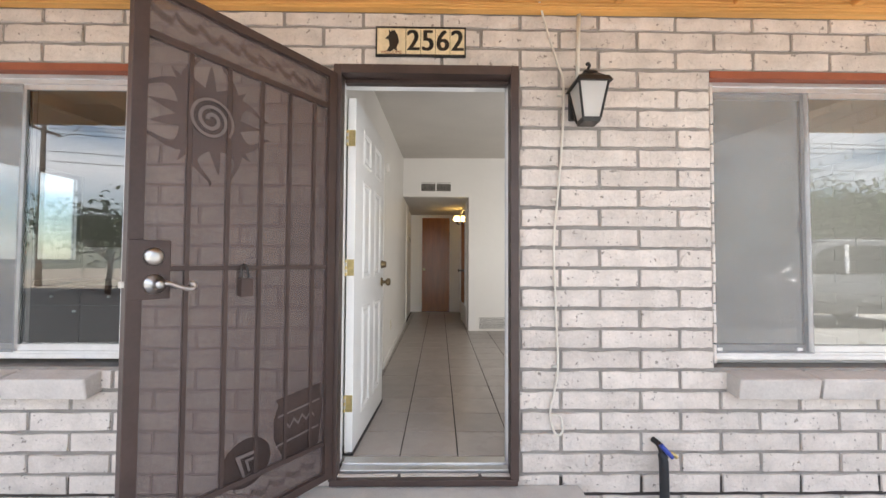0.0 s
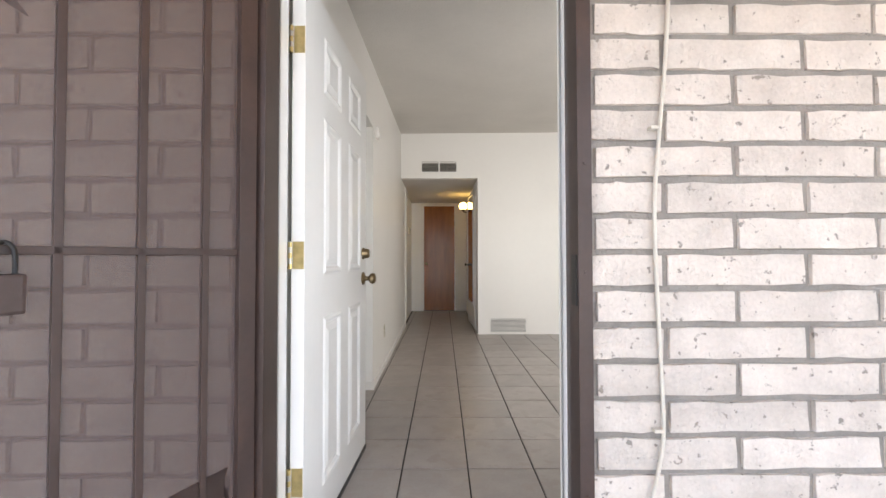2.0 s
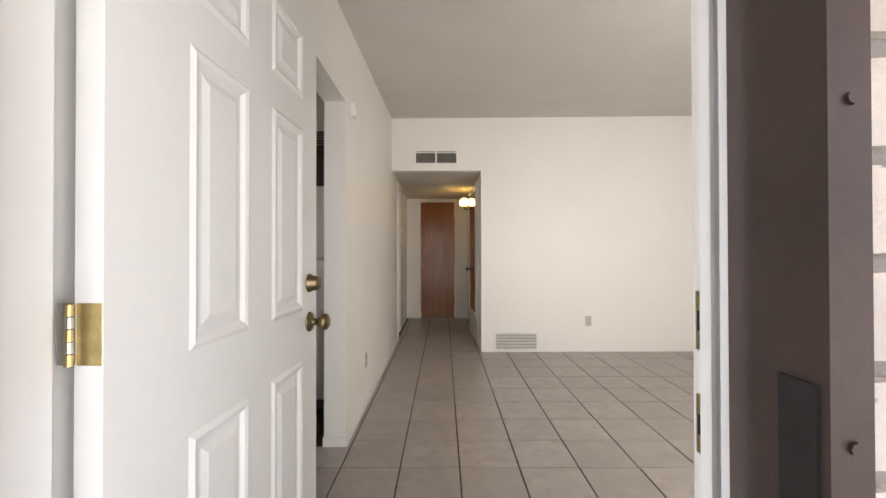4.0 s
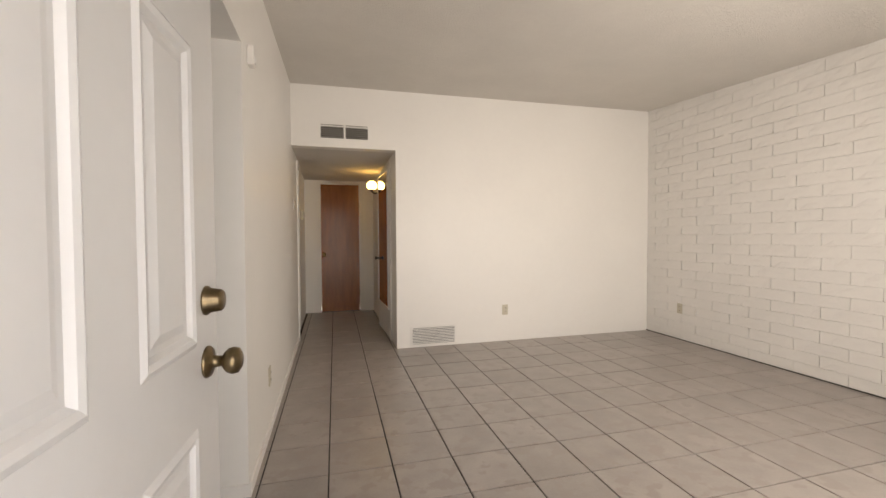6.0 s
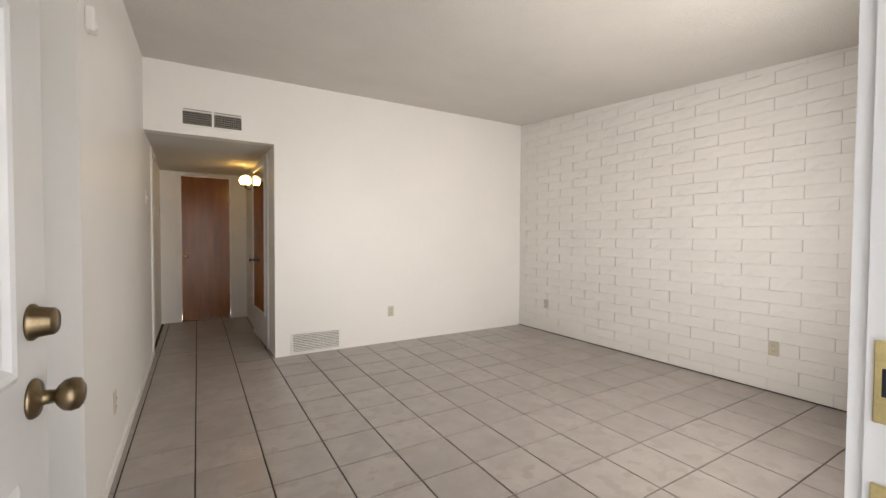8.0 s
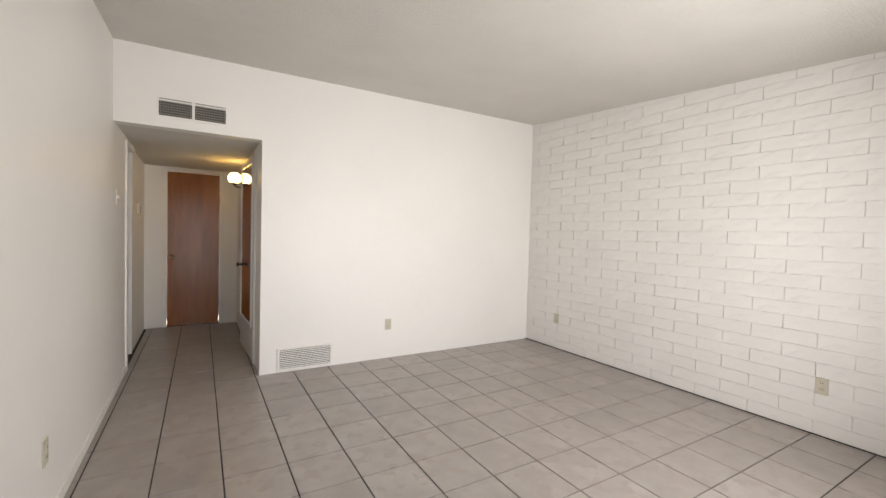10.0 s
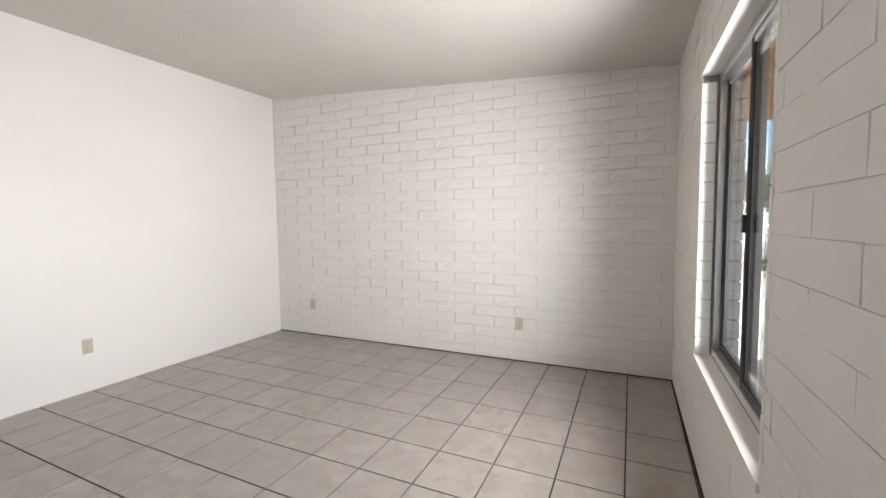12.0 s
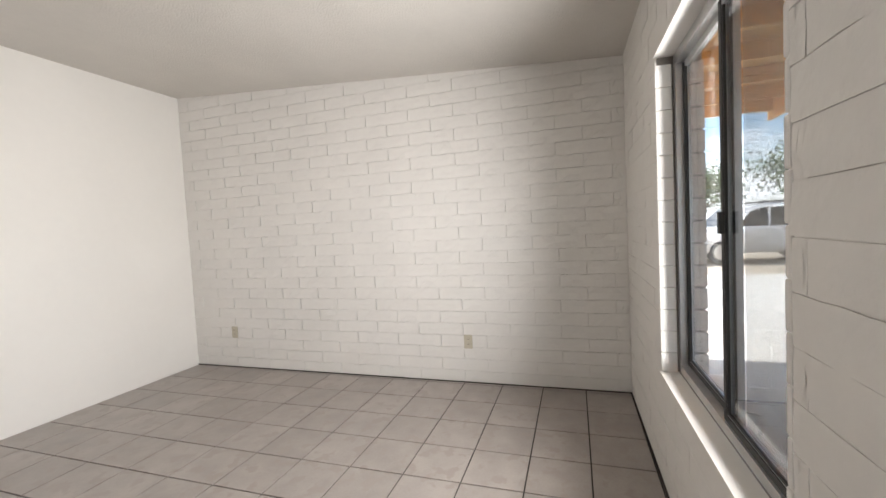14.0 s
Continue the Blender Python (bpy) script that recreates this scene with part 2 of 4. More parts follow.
def tube(points, r, smooth=3, sides=8):
    """A swept tube through points (Catmull-Rom)."""
    pts = [Vector(p) for p in points]
    path = []
    for i in range(len(pts) - 1):
        a, b, c, d = pts[max(i - 1, 0)], pts[i], pts[i + 1], pts[min(i + 2, len(pts) - 1)]
        for k in range(smooth):
            t = k / smooth
            path.append(0.5 * (2 * b + (c - a) * t + (2 * a - 5 * b + 4 * c - d) * t * t + (3 * b - a - 3 * c + d) * t ** 3))
    path.append(pts[-1])
    bm = bmesh.new()
    rings = []
    up = Vector((0.13, 0.21, 0.97))
    for i, p in enumerate(path):
        d = (path[min(i + 1, len(path) - 1)] - path[max(i - 1, 0)]).normalized()
        s = d.cross(up)
        s = s.normalized() if s.length > 1e-4 else d.orthogonal().normalized()
        u = s.cross(d)
        rings.append([bm.verts.new(p + r * (math.cos(2 * math.pi * j / sides) * s + math.sin(2 * math.pi * j / sides) * u)) for j in range(sides)])
    for p, q in zip(rings, rings[1:]):
        for j in range(sides):
            bm.faces.new((p[j], p[(j + 1) % sides], q[(j + 1) % sides], q[j]))
    bm.faces.new(rings[0][::-1])
    bm.faces.new(rings[-1])
    return bm


def to_mesh(name, bm, mat, smooth=False):
    bmesh.ops.recalc_face_normals(bm, faces=bm.faces)
    me = bpy.data.meshes.new(name)
    bm.to_mesh(me)
    bm.free()
    me.materials.append(mat)
    if smooth:
        for p in me.polygons:
            p.use_smooth = True
    return me


def part(name, bm, mat, parent, label="", smooth=False):
    ob = new(name, to_mesh(name, bm, mat, smooth))
    ob.parent = parent
    return tagged(ob, label)


def thing(name, label, category, group="", at=None):
    ob = new(name)
    ob.empty_display_size = 0.05
    if at:
        ob.matrix_world = at
    return tagged(ob, label, category, group)


def solid(name, bm, mat, label, category, group="", kind="", smooth=False):
    return tagged(new(name, to_mesh(name, bm, mat, smooth)), label, category, group, kind)


def structure(name, bm, mat, label="", category=""):
    return solid(name, bm, mat, label, category, kind="structure")


def boxes(*rows):
    bm = bmesh.new()
    for r in rows:
        add_box(bm, *r)
    return bm


# ---- plan ----
XL, XR = -0.663, 3.618          # living room side faces
YI, YF = 0.205, 4.432          # front wall inner face, back wall face
XO = 0.387                     # hall corner
ZS = 2.13                      # hall soffit
YE = 6.944                       # end of the hall
D0, D1, DT = -0.49, 0.424, 2.008   # front door opening
W0, W1, WB, WT = 1.415, 2.56, 0.53, 2.012   # living room window
WI = 1.362                      # the window's hidden inner edge
K0, K1 = -2.66, -1.53          # kitchen window
GZ = -0.19                     # ground outside
# the front wall and all on it: own datum, x from the entrance, y = 0 the outer block face
FS = 1.026
FACADE = Matrix.Translation((-0.140, 0.012, 0.02)) @ Matrix.Scale(FS, 4)
FYI, FXL, FXR = 0.188, (XL + 0.140) / FS, (XR + 0.140) / FS


def on_facade(*obs):
    for ob in obs:
        ob.matrix_world = FACADE @ ob.matrix_world
    return obs[0]


def ceil_z(x, y):
    return 2.478 + (y - YI) * 0.0677 + (x - 1.5) * 0.0085


# ---- large structure ----
structure("ground", boxes((-60, 60, -70, 60, GZ - 0.3, GZ - 0.02)), M_GROUND, "tan gravel yard reaching the horizon", "ground")
structure("pavement", boxes((-9, 12, -8, 0.05, GZ - 0.1, GZ)), M_CONCRETE, "pale concrete patio slab before the house", "patio")
structure("road", boxes((-60, 60, -17, -11, GZ - 0.1, GZ - 0.012)), M_ASPHALT, "grey asphalt street", "road")

# dark slab added behind the camera to darken what the kitchen pane reflects
structure("driveway", boxes((-18, -1.5, -10.9, -4.2, GZ - 0.1, GZ + 0.004)), M_ASPHALT, "added dark ground slab that darkens the kitchen window's reflection", "driveway")

floor = structure("floor", boxes((-3.9, XR + 0.2, 0.02, YE + 0.2, -0.10, -0.006)), M_GROUT, "beige ceramic tile floor with dark grout", "floor")

BK, JT = 0.030, 0.008
FRONT_X0, FRONT_X1 = -5.0, 5.2
wall_front = structure("wall_front", boxes(
    (FRONT_X0, K0, 0.008, FYI - 0.004, GZ, 2.42), (K0, K1, 0.008, FYI - 0.004, GZ, WB - 0.02), (K0, K1, 0.008, FYI - 0.004, WT, 2.42),
    (K1, D0, 0.008, FYI - 0.004, GZ, 2.42), (D0, D1, 0.008, FYI - 0.004, GZ, -0.045), (D0, D1, 0.008, FYI - 0.004, DT, 2.42),
    (D1, WI, 0.008, FYI - 0.004, GZ, 2.42), (WI, W0, 0.008, 0.045, WB - 0.02, WT), (WI, W1, 0.008, FYI - 0.004, GZ, WB - 0.02), (WI, W1, 0.008, FYI - 0.004, WT, 2.42),
    (W1, FRONT_X1, 0.008, FYI - 0.004, GZ, 2.42), (FRONT_X0, FRONT_X1, 0.008, FYI - 0.004, 2.42, 2.52)), M_MORTAR, "cream slump block front wall with grey mortar", "wall")
on_facade(wall_front)
wall_right = structure("wall_right", boxes((XR + 0.004, XR + 0.2, YI, YE + 0.2, -0.1, 3.1)), M_PAINTBLOCK, "white painted slump block side wall", "wall")
# painted mortar bed of the front wall's inner side
wall_front_inner = structure("wall_front_inner", boxes(
    (FXL, D0 - 0.04, FYI - 0.004, FYI, -0.02, 2.46), (D0 - 0.04, D1 + 0.04, FYI - 0.004, FYI, DT + 0.03, 2.46), (D1 + 0.04, WI, FYI - 0.004, FYI, -0.02, 2.46), (WI, W1, FYI - 0.004, FYI, -0.02, WB - 0.02),
    (WI, W1, FYI - 0.004, FYI, WT, 2.46), (W1, FXR, FYI - 0.004, FYI, -0.02, 2.46)), M_PAINTBLOCK, "white painted inner face of the front block wall", "wall")
on_facade(wall_front_inner)
structure("wall_back", boxes((XO, XR + 0.004, YF, YF + 0.13, -0.05, 3.0), (XL - 0.13, XO, YF, YF + 0.13, ZS, 3.0)), M_WALL, "smooth white painted wall with an opening to a hall", "wall")
PY = 2.104                       # pier of the kitchen opening
structure("wall_left", boxes((XL - 0.13, XL, YI, 1.22, -0.05, 2.95), (XL - 0.13, XL, 1.22, PY, 2.085, 2.95), (XL - 0.13, XL, PY, 5.12, -0.05, 2.95)), M_WALL, "smooth white painted wall with a kitchen opening", "wall")
structure("wall_hall_right", boxes((XO, XO + 0.12, YF + 0.13, YE, -0.05, ZS + 0.1)), M_WALL, "cream painted hall wall", "wall")
structure("wall_hall_left", boxes((XL - 0.13, XL - 0.03, 5.72, YE, -0.05, ZS + 0.1), (XL - 0.13, XL - 0.001, 5.12, 5.72, 2.08, ZS + 0.1)), M_WALL, "cream painted hall wall beyond a doorway", "wall")
structure("wall_hall_end", boxes((-1.9, -0.493, YE, YE + 0.12, -0.05, 2.3), (-0.493, 0.195, YE, YE + 0.12, 2.085, 2.3), (0.195, XO + 0.12, YE, YE + 0.12, -0.05, 2.3)), M_WALL, "cream end wall of the hall around a door", "wall")
structure("wall_side_room", boxes((-1.95, -1.85, 4.2, YE, -0.05, 2.4), (-1.95, XL - 0.13, 4.1, 4.2, -0.05, 2.95)), M_WALL, "white wall of a side room", "wall")
structure("wall_behind_hall", boxes((-1.9, 0.6, YE + 0.9, YE + 1.0, -0.05, 2.4)), M_WALL, "plain wall behind the hall door", "wall")
structure("wall_kitchen_back", boxes((-3.9, XL - 0.13, 3.25, 3.35, -0.05, 2.9)), M_WALL, "white kitchen back wall", "wall")
structure("wall_kitchen_side", boxes((-3.9, -3.8, YI, 1.3, -0.05, 2.9), (-3.9, -3.8, 1.3, 2.2, -0.05, 1.05), (-3.9, -3.8, 1.3, 2.2, 1.95, 2.9), (-3.9, -3.8, 2.2, 3.25, -0.05, 2.9)), M_WALL, "white kitchen side wall with a window opening", "wall")
cb = bmesh.new()
vs = [cb.verts.new(p) for p in ((x, y, ceil_z(x, y)) for x, y in ((-3.9, YI - 0.1), (XR + 0.1, YI - 0.1), (XR + 0.1, YF + 0.1), (-3.9, YF + 0.1)))]
vt = [cb.verts.new((v.co.x, v.co.y, v.co.z + 0.2)) for v in vs]
cb.faces.new(vs)
cb.faces.new(vt)
for i in range(4):
    cb.faces.new((vs[i], vs[(i + 1) % 4], vt[(i + 1) % 4], vt[i]))
structure("ceiling", cb, M_CEIL, "sloping white ceiling with sprayed texture", "ceiling")
structure("ceiling_hall", boxes((-1.95, XO + 0.1, YF + 0.125, YE + 1, ZS, ZS + 0.08)), M_CEIL, "low white textured hall ceiling", "ceiling")
structure("roof", boxes((-6, 6, -0.1, YE + 1.5, 3.05, 3.2)), M_STUCCO, "flat house roof", "roof")

# porch roof: deck, joists, fascia
porch = thing("porch_roof", "orange stained wooden porch roof over the entrance", "porch roof")
part("deck", boxes((-6, 6, -1.55, 0.0, 2.46, 2.50)), M_PORCHWOOD, porch)
for i in range(20):
    part("joist", box(-5.7 + i * 0.6, -5.66 + i * 0.6, -1.5, -0.05, 2.33, 2.458, bevel=0.003), M_PORCHWOOD, porch)
part("fascia", box(-6, 6, -1.6, -1.56, 2.28, 2.52, bevel=0.004), M_PORCHWOOD, porch)
ledger = part("ledger", box(-5, 5.2, -0.048, 0.0, 2.298, 2.455, bevel=0.004), M_PORCHWOOD, porch)
for z, r in ((2.31, 0.006), (2.325, 0.005), (2.34, 0.006), (2.36, 0.005)):
    wob = [(-5 + 0.6 * i, -0.056, z + 0.004 * math.sin(i * 1.7 + z * 90)) for i in range(18)]
    part("wire", tube(wob, r, 2, 6), M_PORCHWOOD, porch)

on_facade(porch)

# ---- entrance: door frame, threshold, doors ----
door_frame = thing("door_frame", "brown metal security door frame round the entrance", "door frame")
part("jamb", boxes((D0 - 0.01, D0 + 0.028, -0.03, 0.05, -0.03, DT + 0.012), (D0 + 0.0, D0 + 0.012, 0.05, 0.105, -0.02, DT)), M_BROWN, door_frame)
part("jamb", boxes((D1 - 0.038, D1 + 0.0, -0.03, 0.05, -0.03, DT + 0.012), (D1 - 0.03, D1 - 0.018, 0.05, 0.105, -0.02, DT)), M_BROWN, door_frame)
part("head", boxes((D0 + 0.03, D1 - 0.04, -0.03, 0.05, DT - 0.032, DT + 0.012), (D0 + 0.03, D1 - 0.04, 0.05, 0.09, DT - 0.05, DT - 0.02)), M_BROWN, door_frame)
for z in (0.35, 0.95, 1.25, 1.8):
    part("screw", cyl((D1 - 0.018, -0.034, z), (D1 - 0.018, -0.026, z), 0.006, seg=8), M_BROWN, door_frame)
part("strike", boxes((D1 - 0.042, D1 - 0.037, -0.02, 0.02, 0.86, 1.0)), M_BLACK, door_frame, "black strike plate with two slots")
inner_frame = thing("inner_door_frame", "white painted timber door frame with worn paint", "door frame")
part("jamb", boxes((D0 - 0.02, D0 + 0.008, 0.106, FYI, -0.03, DT)), M_WHITE, inner_frame)
jr = part("jamb", boxes((D1 - 0.018, D1 + 0.012, 0.106, FYI, -0.03, DT), (D1 - 0.042, D1 - 0.018, 0.106, 0.14, -0.03, DT - 0.02)), M_WHITE, inner_frame)
part("head", boxes((D0 + 0.008, D1 - 0.018, 0.092, FYI, DT - 0.03, DT)), M_WHITE, inner_frame)
part("weather_strip", boxes((D1 - 0.046, D1 - 0.041, 0.104, 0.112, 0.0, DT - 0.03), (D0 + 0.008, D0 + 0.014, 0.104, 0.112, 0.0, DT - 0.03)), M_ALU, inner_frame, "bright aluminium weather strip")
part("casing", boxes((D1 - 0.012, D1 + 0.045, FYI, FYI + 0.014, 0, DT + 0.02)), M_WHITE, inner_frame)
part("casing", boxes((D0 - 0.06, D0 - 0.012, FYI, FYI + 0.014, 0, DT + 0.02)), M_WHITE, inner_frame)
part("casing", boxes((D0 - 0.06, D1 + 0.045, FYI, FYI + 0.014, DT + 0.021, DT + 0.06)), M_WHITE, inner_frame)
for zc, h in ((0.885, 0.08), (1.025, 0.08)):
    pl = part("strike_plate", box(D1 - 0.0215, D1 - 0.018, 0.146, 0.182, zc - h / 2, zc + h / 2, bevel=0.001), M_GOLD, inner_frame, "brass strike plate")
    part("latch_hole", box(D1 - 0.0232, D1 - 0.0212, 0.152, 0.176, zc - h * 0.17, zc + h * 0.17, bevel=0.0008), M_SLOT, pl, "dark latch hole")
    for dz in (-0.36, 0.36):
        part("screw", cyl((D1 - 0.0232, 0.164, zc + dz * h), (D1 - 0.021, 0.164, zc + dz * h), 0.006, seg=10), M_BRASS, pl)
threshold = thing("threshold", "worn aluminium door threshold above a brown sill", "threshold")
part("plate", box(D0 + 0.03, D1 - 0.04, 0.03, 0.17, -0.022, -0.002, bevel=0.003), M_ALU, threshold)
part("ridge", box(D0 + 0.03, D1 - 0.04, 0.085, 0.105, -0.002, 0.006, bevel=0.002), M_ALU, threshold)
part("sill", box(D0 - 0.005, D1 - 0.005, -0.035, 0.03, -0.05, -0.02, bevel=0.004), M_BROWN, threshold, "brown painted sill bar")
on_facade(door_frame, inner_frame, threshold)


def panel_frame(u0, u1, z0, z1, x):
    """A moulded raised panel on a door face."""
    bm = bmesh.new()
    steps = [(0.0, 0.0), (0.012, 0.006), (0.022, 0.003), (0.030, -0.005), (0.042, -0.004), (0.060, 0.002)]
    rings = []
    for inset, h in steps:
        rings.append([bm.verts.new((x + h, u, z)) for u, z in ((u0 + inset, z0 + inset), (u1 - inset, z0 + inset), (u1 - inset, z1 - inset), (u0 + inset, z1 - inset))])
    for p, q in zip(rings, rings[1:]):
        for i in range(4):
            bm.faces.new((p[i], p[(i + 1) % 4], q[(i + 1) % 4], q[i]))
    bm.faces.new(rings[-1])
    return bm


LEAF = 0.858
door_1 = thing("entrance_door", "white six-panel entrance door standing open inward", "door", at=pose(-0.609, 0.235, 0, 0, 0, -3.1) @ Matrix.Scale(FS, 4))
cells = [(0.185, 0.402), (0.520, 0.735)]
rows_z = [(0.165, 0.79), (0.95, 1.54), (1.635, 1.85)]
bm = bmesh.new()
us = [0.0, 0.185, 0.402, 0.520, 0.735, LEAF]
zs = [0.014, 0.165, 0.79, 0.95, 1.54, 1.635, 1.85, 1.965]
for i in range(5):
    for j in range(7):
        if i in (1, 3) and j in (1, 3, 5):
            continue
        add_box(bm, -0.022, 0.022, us[i], us[i + 1], zs[j], zs[j + 1])
for u0, u1 in cells:
    for z0, z1 in rows_z:
        add_box(bm, -0.012, 0.010, u0, u1, z0, z1)
bmesh.ops.remove_doubles(bm, verts=bm.verts, dist=0.0001)
part("leaf", bm, M_WHITE, door_1)
for u0, u1 in cells:
    for z0, z1 in rows_z:
        part("panel", panel_frame(u0, u1, z0, z1, 0.0215), M_WHITE, door_1)
part("sweep", box(-0.026, 0.026, 0.0, LEAF, 0.001, 0.022, bevel=0.002), M_DARK, door_1, "black rubber door sweep")
KU = LEAF - 0.066
KX = Matrix.Translation((0.022, KU, 0.905)) @ Matrix.Rotation(radians(90), 4, "Y")
knob = part("knob", lathe([(0.0335, 0), (0.0335, 0.003), (0.030, 0.008), (0.013, 0.012), (0.011, 0.030), (0.018, 0.034), (0.026, 0.042), (0.0285, 0.052), (0.026, 0.062), (0.016, 0.068), (0.004, 0.069)], KX), M_BRASS, door_1, "antique brass knob", True)
part("deadbolt", lathe([(0.031, 0), (0.031, 0.004), (0.026, 0.010), (0.023, 0.030), (0.019, 0.034), (0.004, 0.035)], Matrix.Translation((0.022, KU, 1.035)) @ Matrix.Rotation(radians(90), 4, "Y")), M_BRASS, door_1, "antique brass deadbolt", True)
part("latch_plate", box(-0.014, 0.014, LEAF, LEAF + 0.002, 0.87, 0.94, bevel=0.0005), M_BRASS, door_1)
for z in (0.28, 1.02, 1.74):
    hg = part("hinge", boxes((-0.016, 0.020, -0.0025, 0.0, z - 0.045, z + 0.045)), M_GOLD, door_1, "worn brass hinge")
    for k in range(5):
        part("knuckle", cyl((-0.024, -0.006, z - 0.045 + k * 0.018), (-0.024, -0.006, z - 0.0285 + k * 0.018), 0.0065, seg=12), M_STEEL if k % 2 else M_GOLD, hg)
    part("jamb_leaf", boxes((-0.046, -0.026, -0.003, 0.0, z - 0.045, z + 0.045)), M_STEEL, hg)

# security screen door, in its own plane: u from the hinge, v up, thin in w
SD = 0.85
sd_at = FACADE @ Matrix.Translation((-0.492, -0.036, 0)) @ Matrix.Rotation(radians(180 + 56), 4, "Z")
sec = thing("security_door", "brown steel security screen door with cut-out sun, open outward", "security door", at=sd_at)
for nm, a in (("stile", (0, 0.045, -0.018, 0.018, 0.0, 1.965)), ("stile", (SD - 0.045, SD, -0.018, 0.018, 0.0, 1.965)),
              ("rail", (0.045, SD - 0.045, -0.018, 0.018, 1.93, 1.965)), ("rail", (0.045, SD - 0.045, -0.018, 0.018, 0.0, 0.035)),
              ("rail", (0.045, SD - 0.045, -0.011, 0.011, 1.775, 1.80)), ("rail", (0.045, SD - 0.045, -0.008, 0.008, 0.998, 1.014)), ("rail", (0.045, SD - 0.045, -0.011, 0.011, 0.165, 0.185))):
    part(nm, box(*a, bevel=0.002), M_BROWN, sec)
for u in (0.123, 0.255, 0.39, 0.527, 0.668):
    part("bar", box(u - 0.0075, u + 0.0075, -0.008, 0.008, 0.185, 1.776, bevel=0.0015), M_BROWN, sec)
part("screen", boxes((0.04, SD - 0.04, -0.001, 0.001, 0.03, 1.935)), M_MESH, sec, "brown perforated metal screen")
TURN_UP = Matrix.Rotation(radians(90), 4, "X")      # flat (x, y) becomes (u, v)


def flat(points, w=0.008, depth=0.004):
    return prism(points, depth, Matrix.Translation((0, w, 0)) @ TURN_UP)


def sun_ray(a, r0, r1, half, curl):
    pts_l, pts_r = [], []
    for k in range(9):
        t = k / 8
        r = r0 + (r1 - r0) * t
        h = half * (1 - t) ** 0.8
        b = a + curl * math.sin(t * math.pi * 1.6) * 0.22
        cx, cy = r * math.cos(b), r * math.sin(b)
        nx, ny = -math.sin(b), math.cos(b)
        pts_l.append((SC[0] + cx + nx * h, SC[1] + cy + ny * h))
        pts_r.append((SC[0] + cx - nx * h, SC[1] + cy - ny * h))
    return pts_r[:-1] + [pts_l[-1]] + pts_l[:-1][::-1]


SC = (0.597, 1.555)
sunp = part("sun_cutout", flat([(SC[0] + 0.108 * math.cos(i * math.pi / 24), SC[1] + 0.108 * math.sin(i * math.pi / 24)) for i in range(48)], 0.0), M_BROWN, sec, "spiral sun with wavy rays in brown steel")
for i in range(17):
    a = 2 * math.pi * i / 17 + 0.1
    part("ray", flat(sun_ray(a, 0.10, 0.250 if i % 2 else 0.205, 0.034 if i % 2 else 0.024, (1 if i % 4 == 1 else -1) if i % 2 else 0), 0.0), M_BROWN, sunp)
M_SPIRAL = material("bare_spiral", (0.16, 0.13, 0.12), 0.6, vary=0.1, scale=20)
for side in (0.0045, -0.0095):
    spir = []
    for k in range(64):
        t = k / 63
        r = 0.012 + 0.073 * t
        b = t * 2 * math.pi * 2.6
        spir.append((SC[0] + r * math.cos(b), SC[1] + r * math.sin(b), 0.0075 - 0.003 * t))
    bmz = bmesh.new()
    prev = None
    for (x, y, h), k in zip(spir, range(64)):
        b = k / 63 * 2 * math.pi * 2.6
        v0 = bmz.verts.new((x - h * math.cos(b), side, y - h * math.sin(b)))
        v1 = bmz.verts.new((x + h * math.cos(b), side, y + h * math.sin(b)))
        if prev:
            bmz.faces.new((prev[0], prev[1], v1, v0))
        prev = (v0, v1)
    gx = bmesh.ops.extrude_face_region(bmz, geom=bmz.faces[:])["geom"]
    bmesh.ops.translate(bmz, vec=(0, 0.005, 0), verts=[v for v in gx if isinstance(v, bmesh.types.BMVert)])
    part("spiral", bmz, M_SPIRAL, sunp, "lighter spiral groove")


def zigzag(u0, u1, v_start, v_end, half):
    """A stepped key band between two heights."""
    n = 10
    mid = []
    for i in range(n):
        t = i / (n - 1)
        u = u0 + (u1 - u0) * t
        v = v_start + (v_end - v_start) * t
        mid += [(u, v + 0.012), (u + (u1 - u0) / n * 0.15, v - 0.016), (u + (u1 - u0) / n * 0.6, v - 0.012)]
    return [(u, v + half) for u, v in mid] + [(u, v - half) for u, v in mid[::-1]]


part("key_band", flat(zigzag(0.08, 0.80, 1.86, 1.88, 0.013), -0.002), M_BROWN, sec, "stepped key pattern strip")
part("key_band", flat(zigzag(0.08, 0.80, 0.105, 0.09, 0.013), -0.002), M_BROWN, sec, "stepped key pattern strip")
pot = part("pot_cutout", flat([(0.075, 0.19), (0.06, 0.28), (0.05, 0.37), (0.07, 0.43), (0.06, 0.465), (0.30, 0.445), (0.285, 0.42), (0.31, 0.36), (0.305, 0.28), (0.27, 0.21), (0.23, 0.18), (0.12, 0.175)], 0.001), M_BROWN, sec, "steel cut-out of a pottery jar")
for w in (0.0015, -0.0085):
    part("stripe", flat([(0.07, 0.395), (0.29, 0.375), (0.29, 0.367), (0.07, 0.387)], w + 0.004, 0.002), M_SPIRAL, pot)
    part("stripe", flat([(0.075, 0.275), (0.295, 0.255), (0.295, 0.247), (0.075, 0.267)], w + 0.004, 0.002), M_SPIRAL, pot)
    zz = [(0.10 + 0.022 * i, 0.338 - 0.002 * i + (0.014 if i % 2 else -0.014)) for i in range(8)]
    part("stripe", flat([(u, v + 0.006) for u, v in zz] + [(u, v - 0.006) for u, v in zz[::-1]], w + 0.004, 0.002), M_SPIRAL, pot)
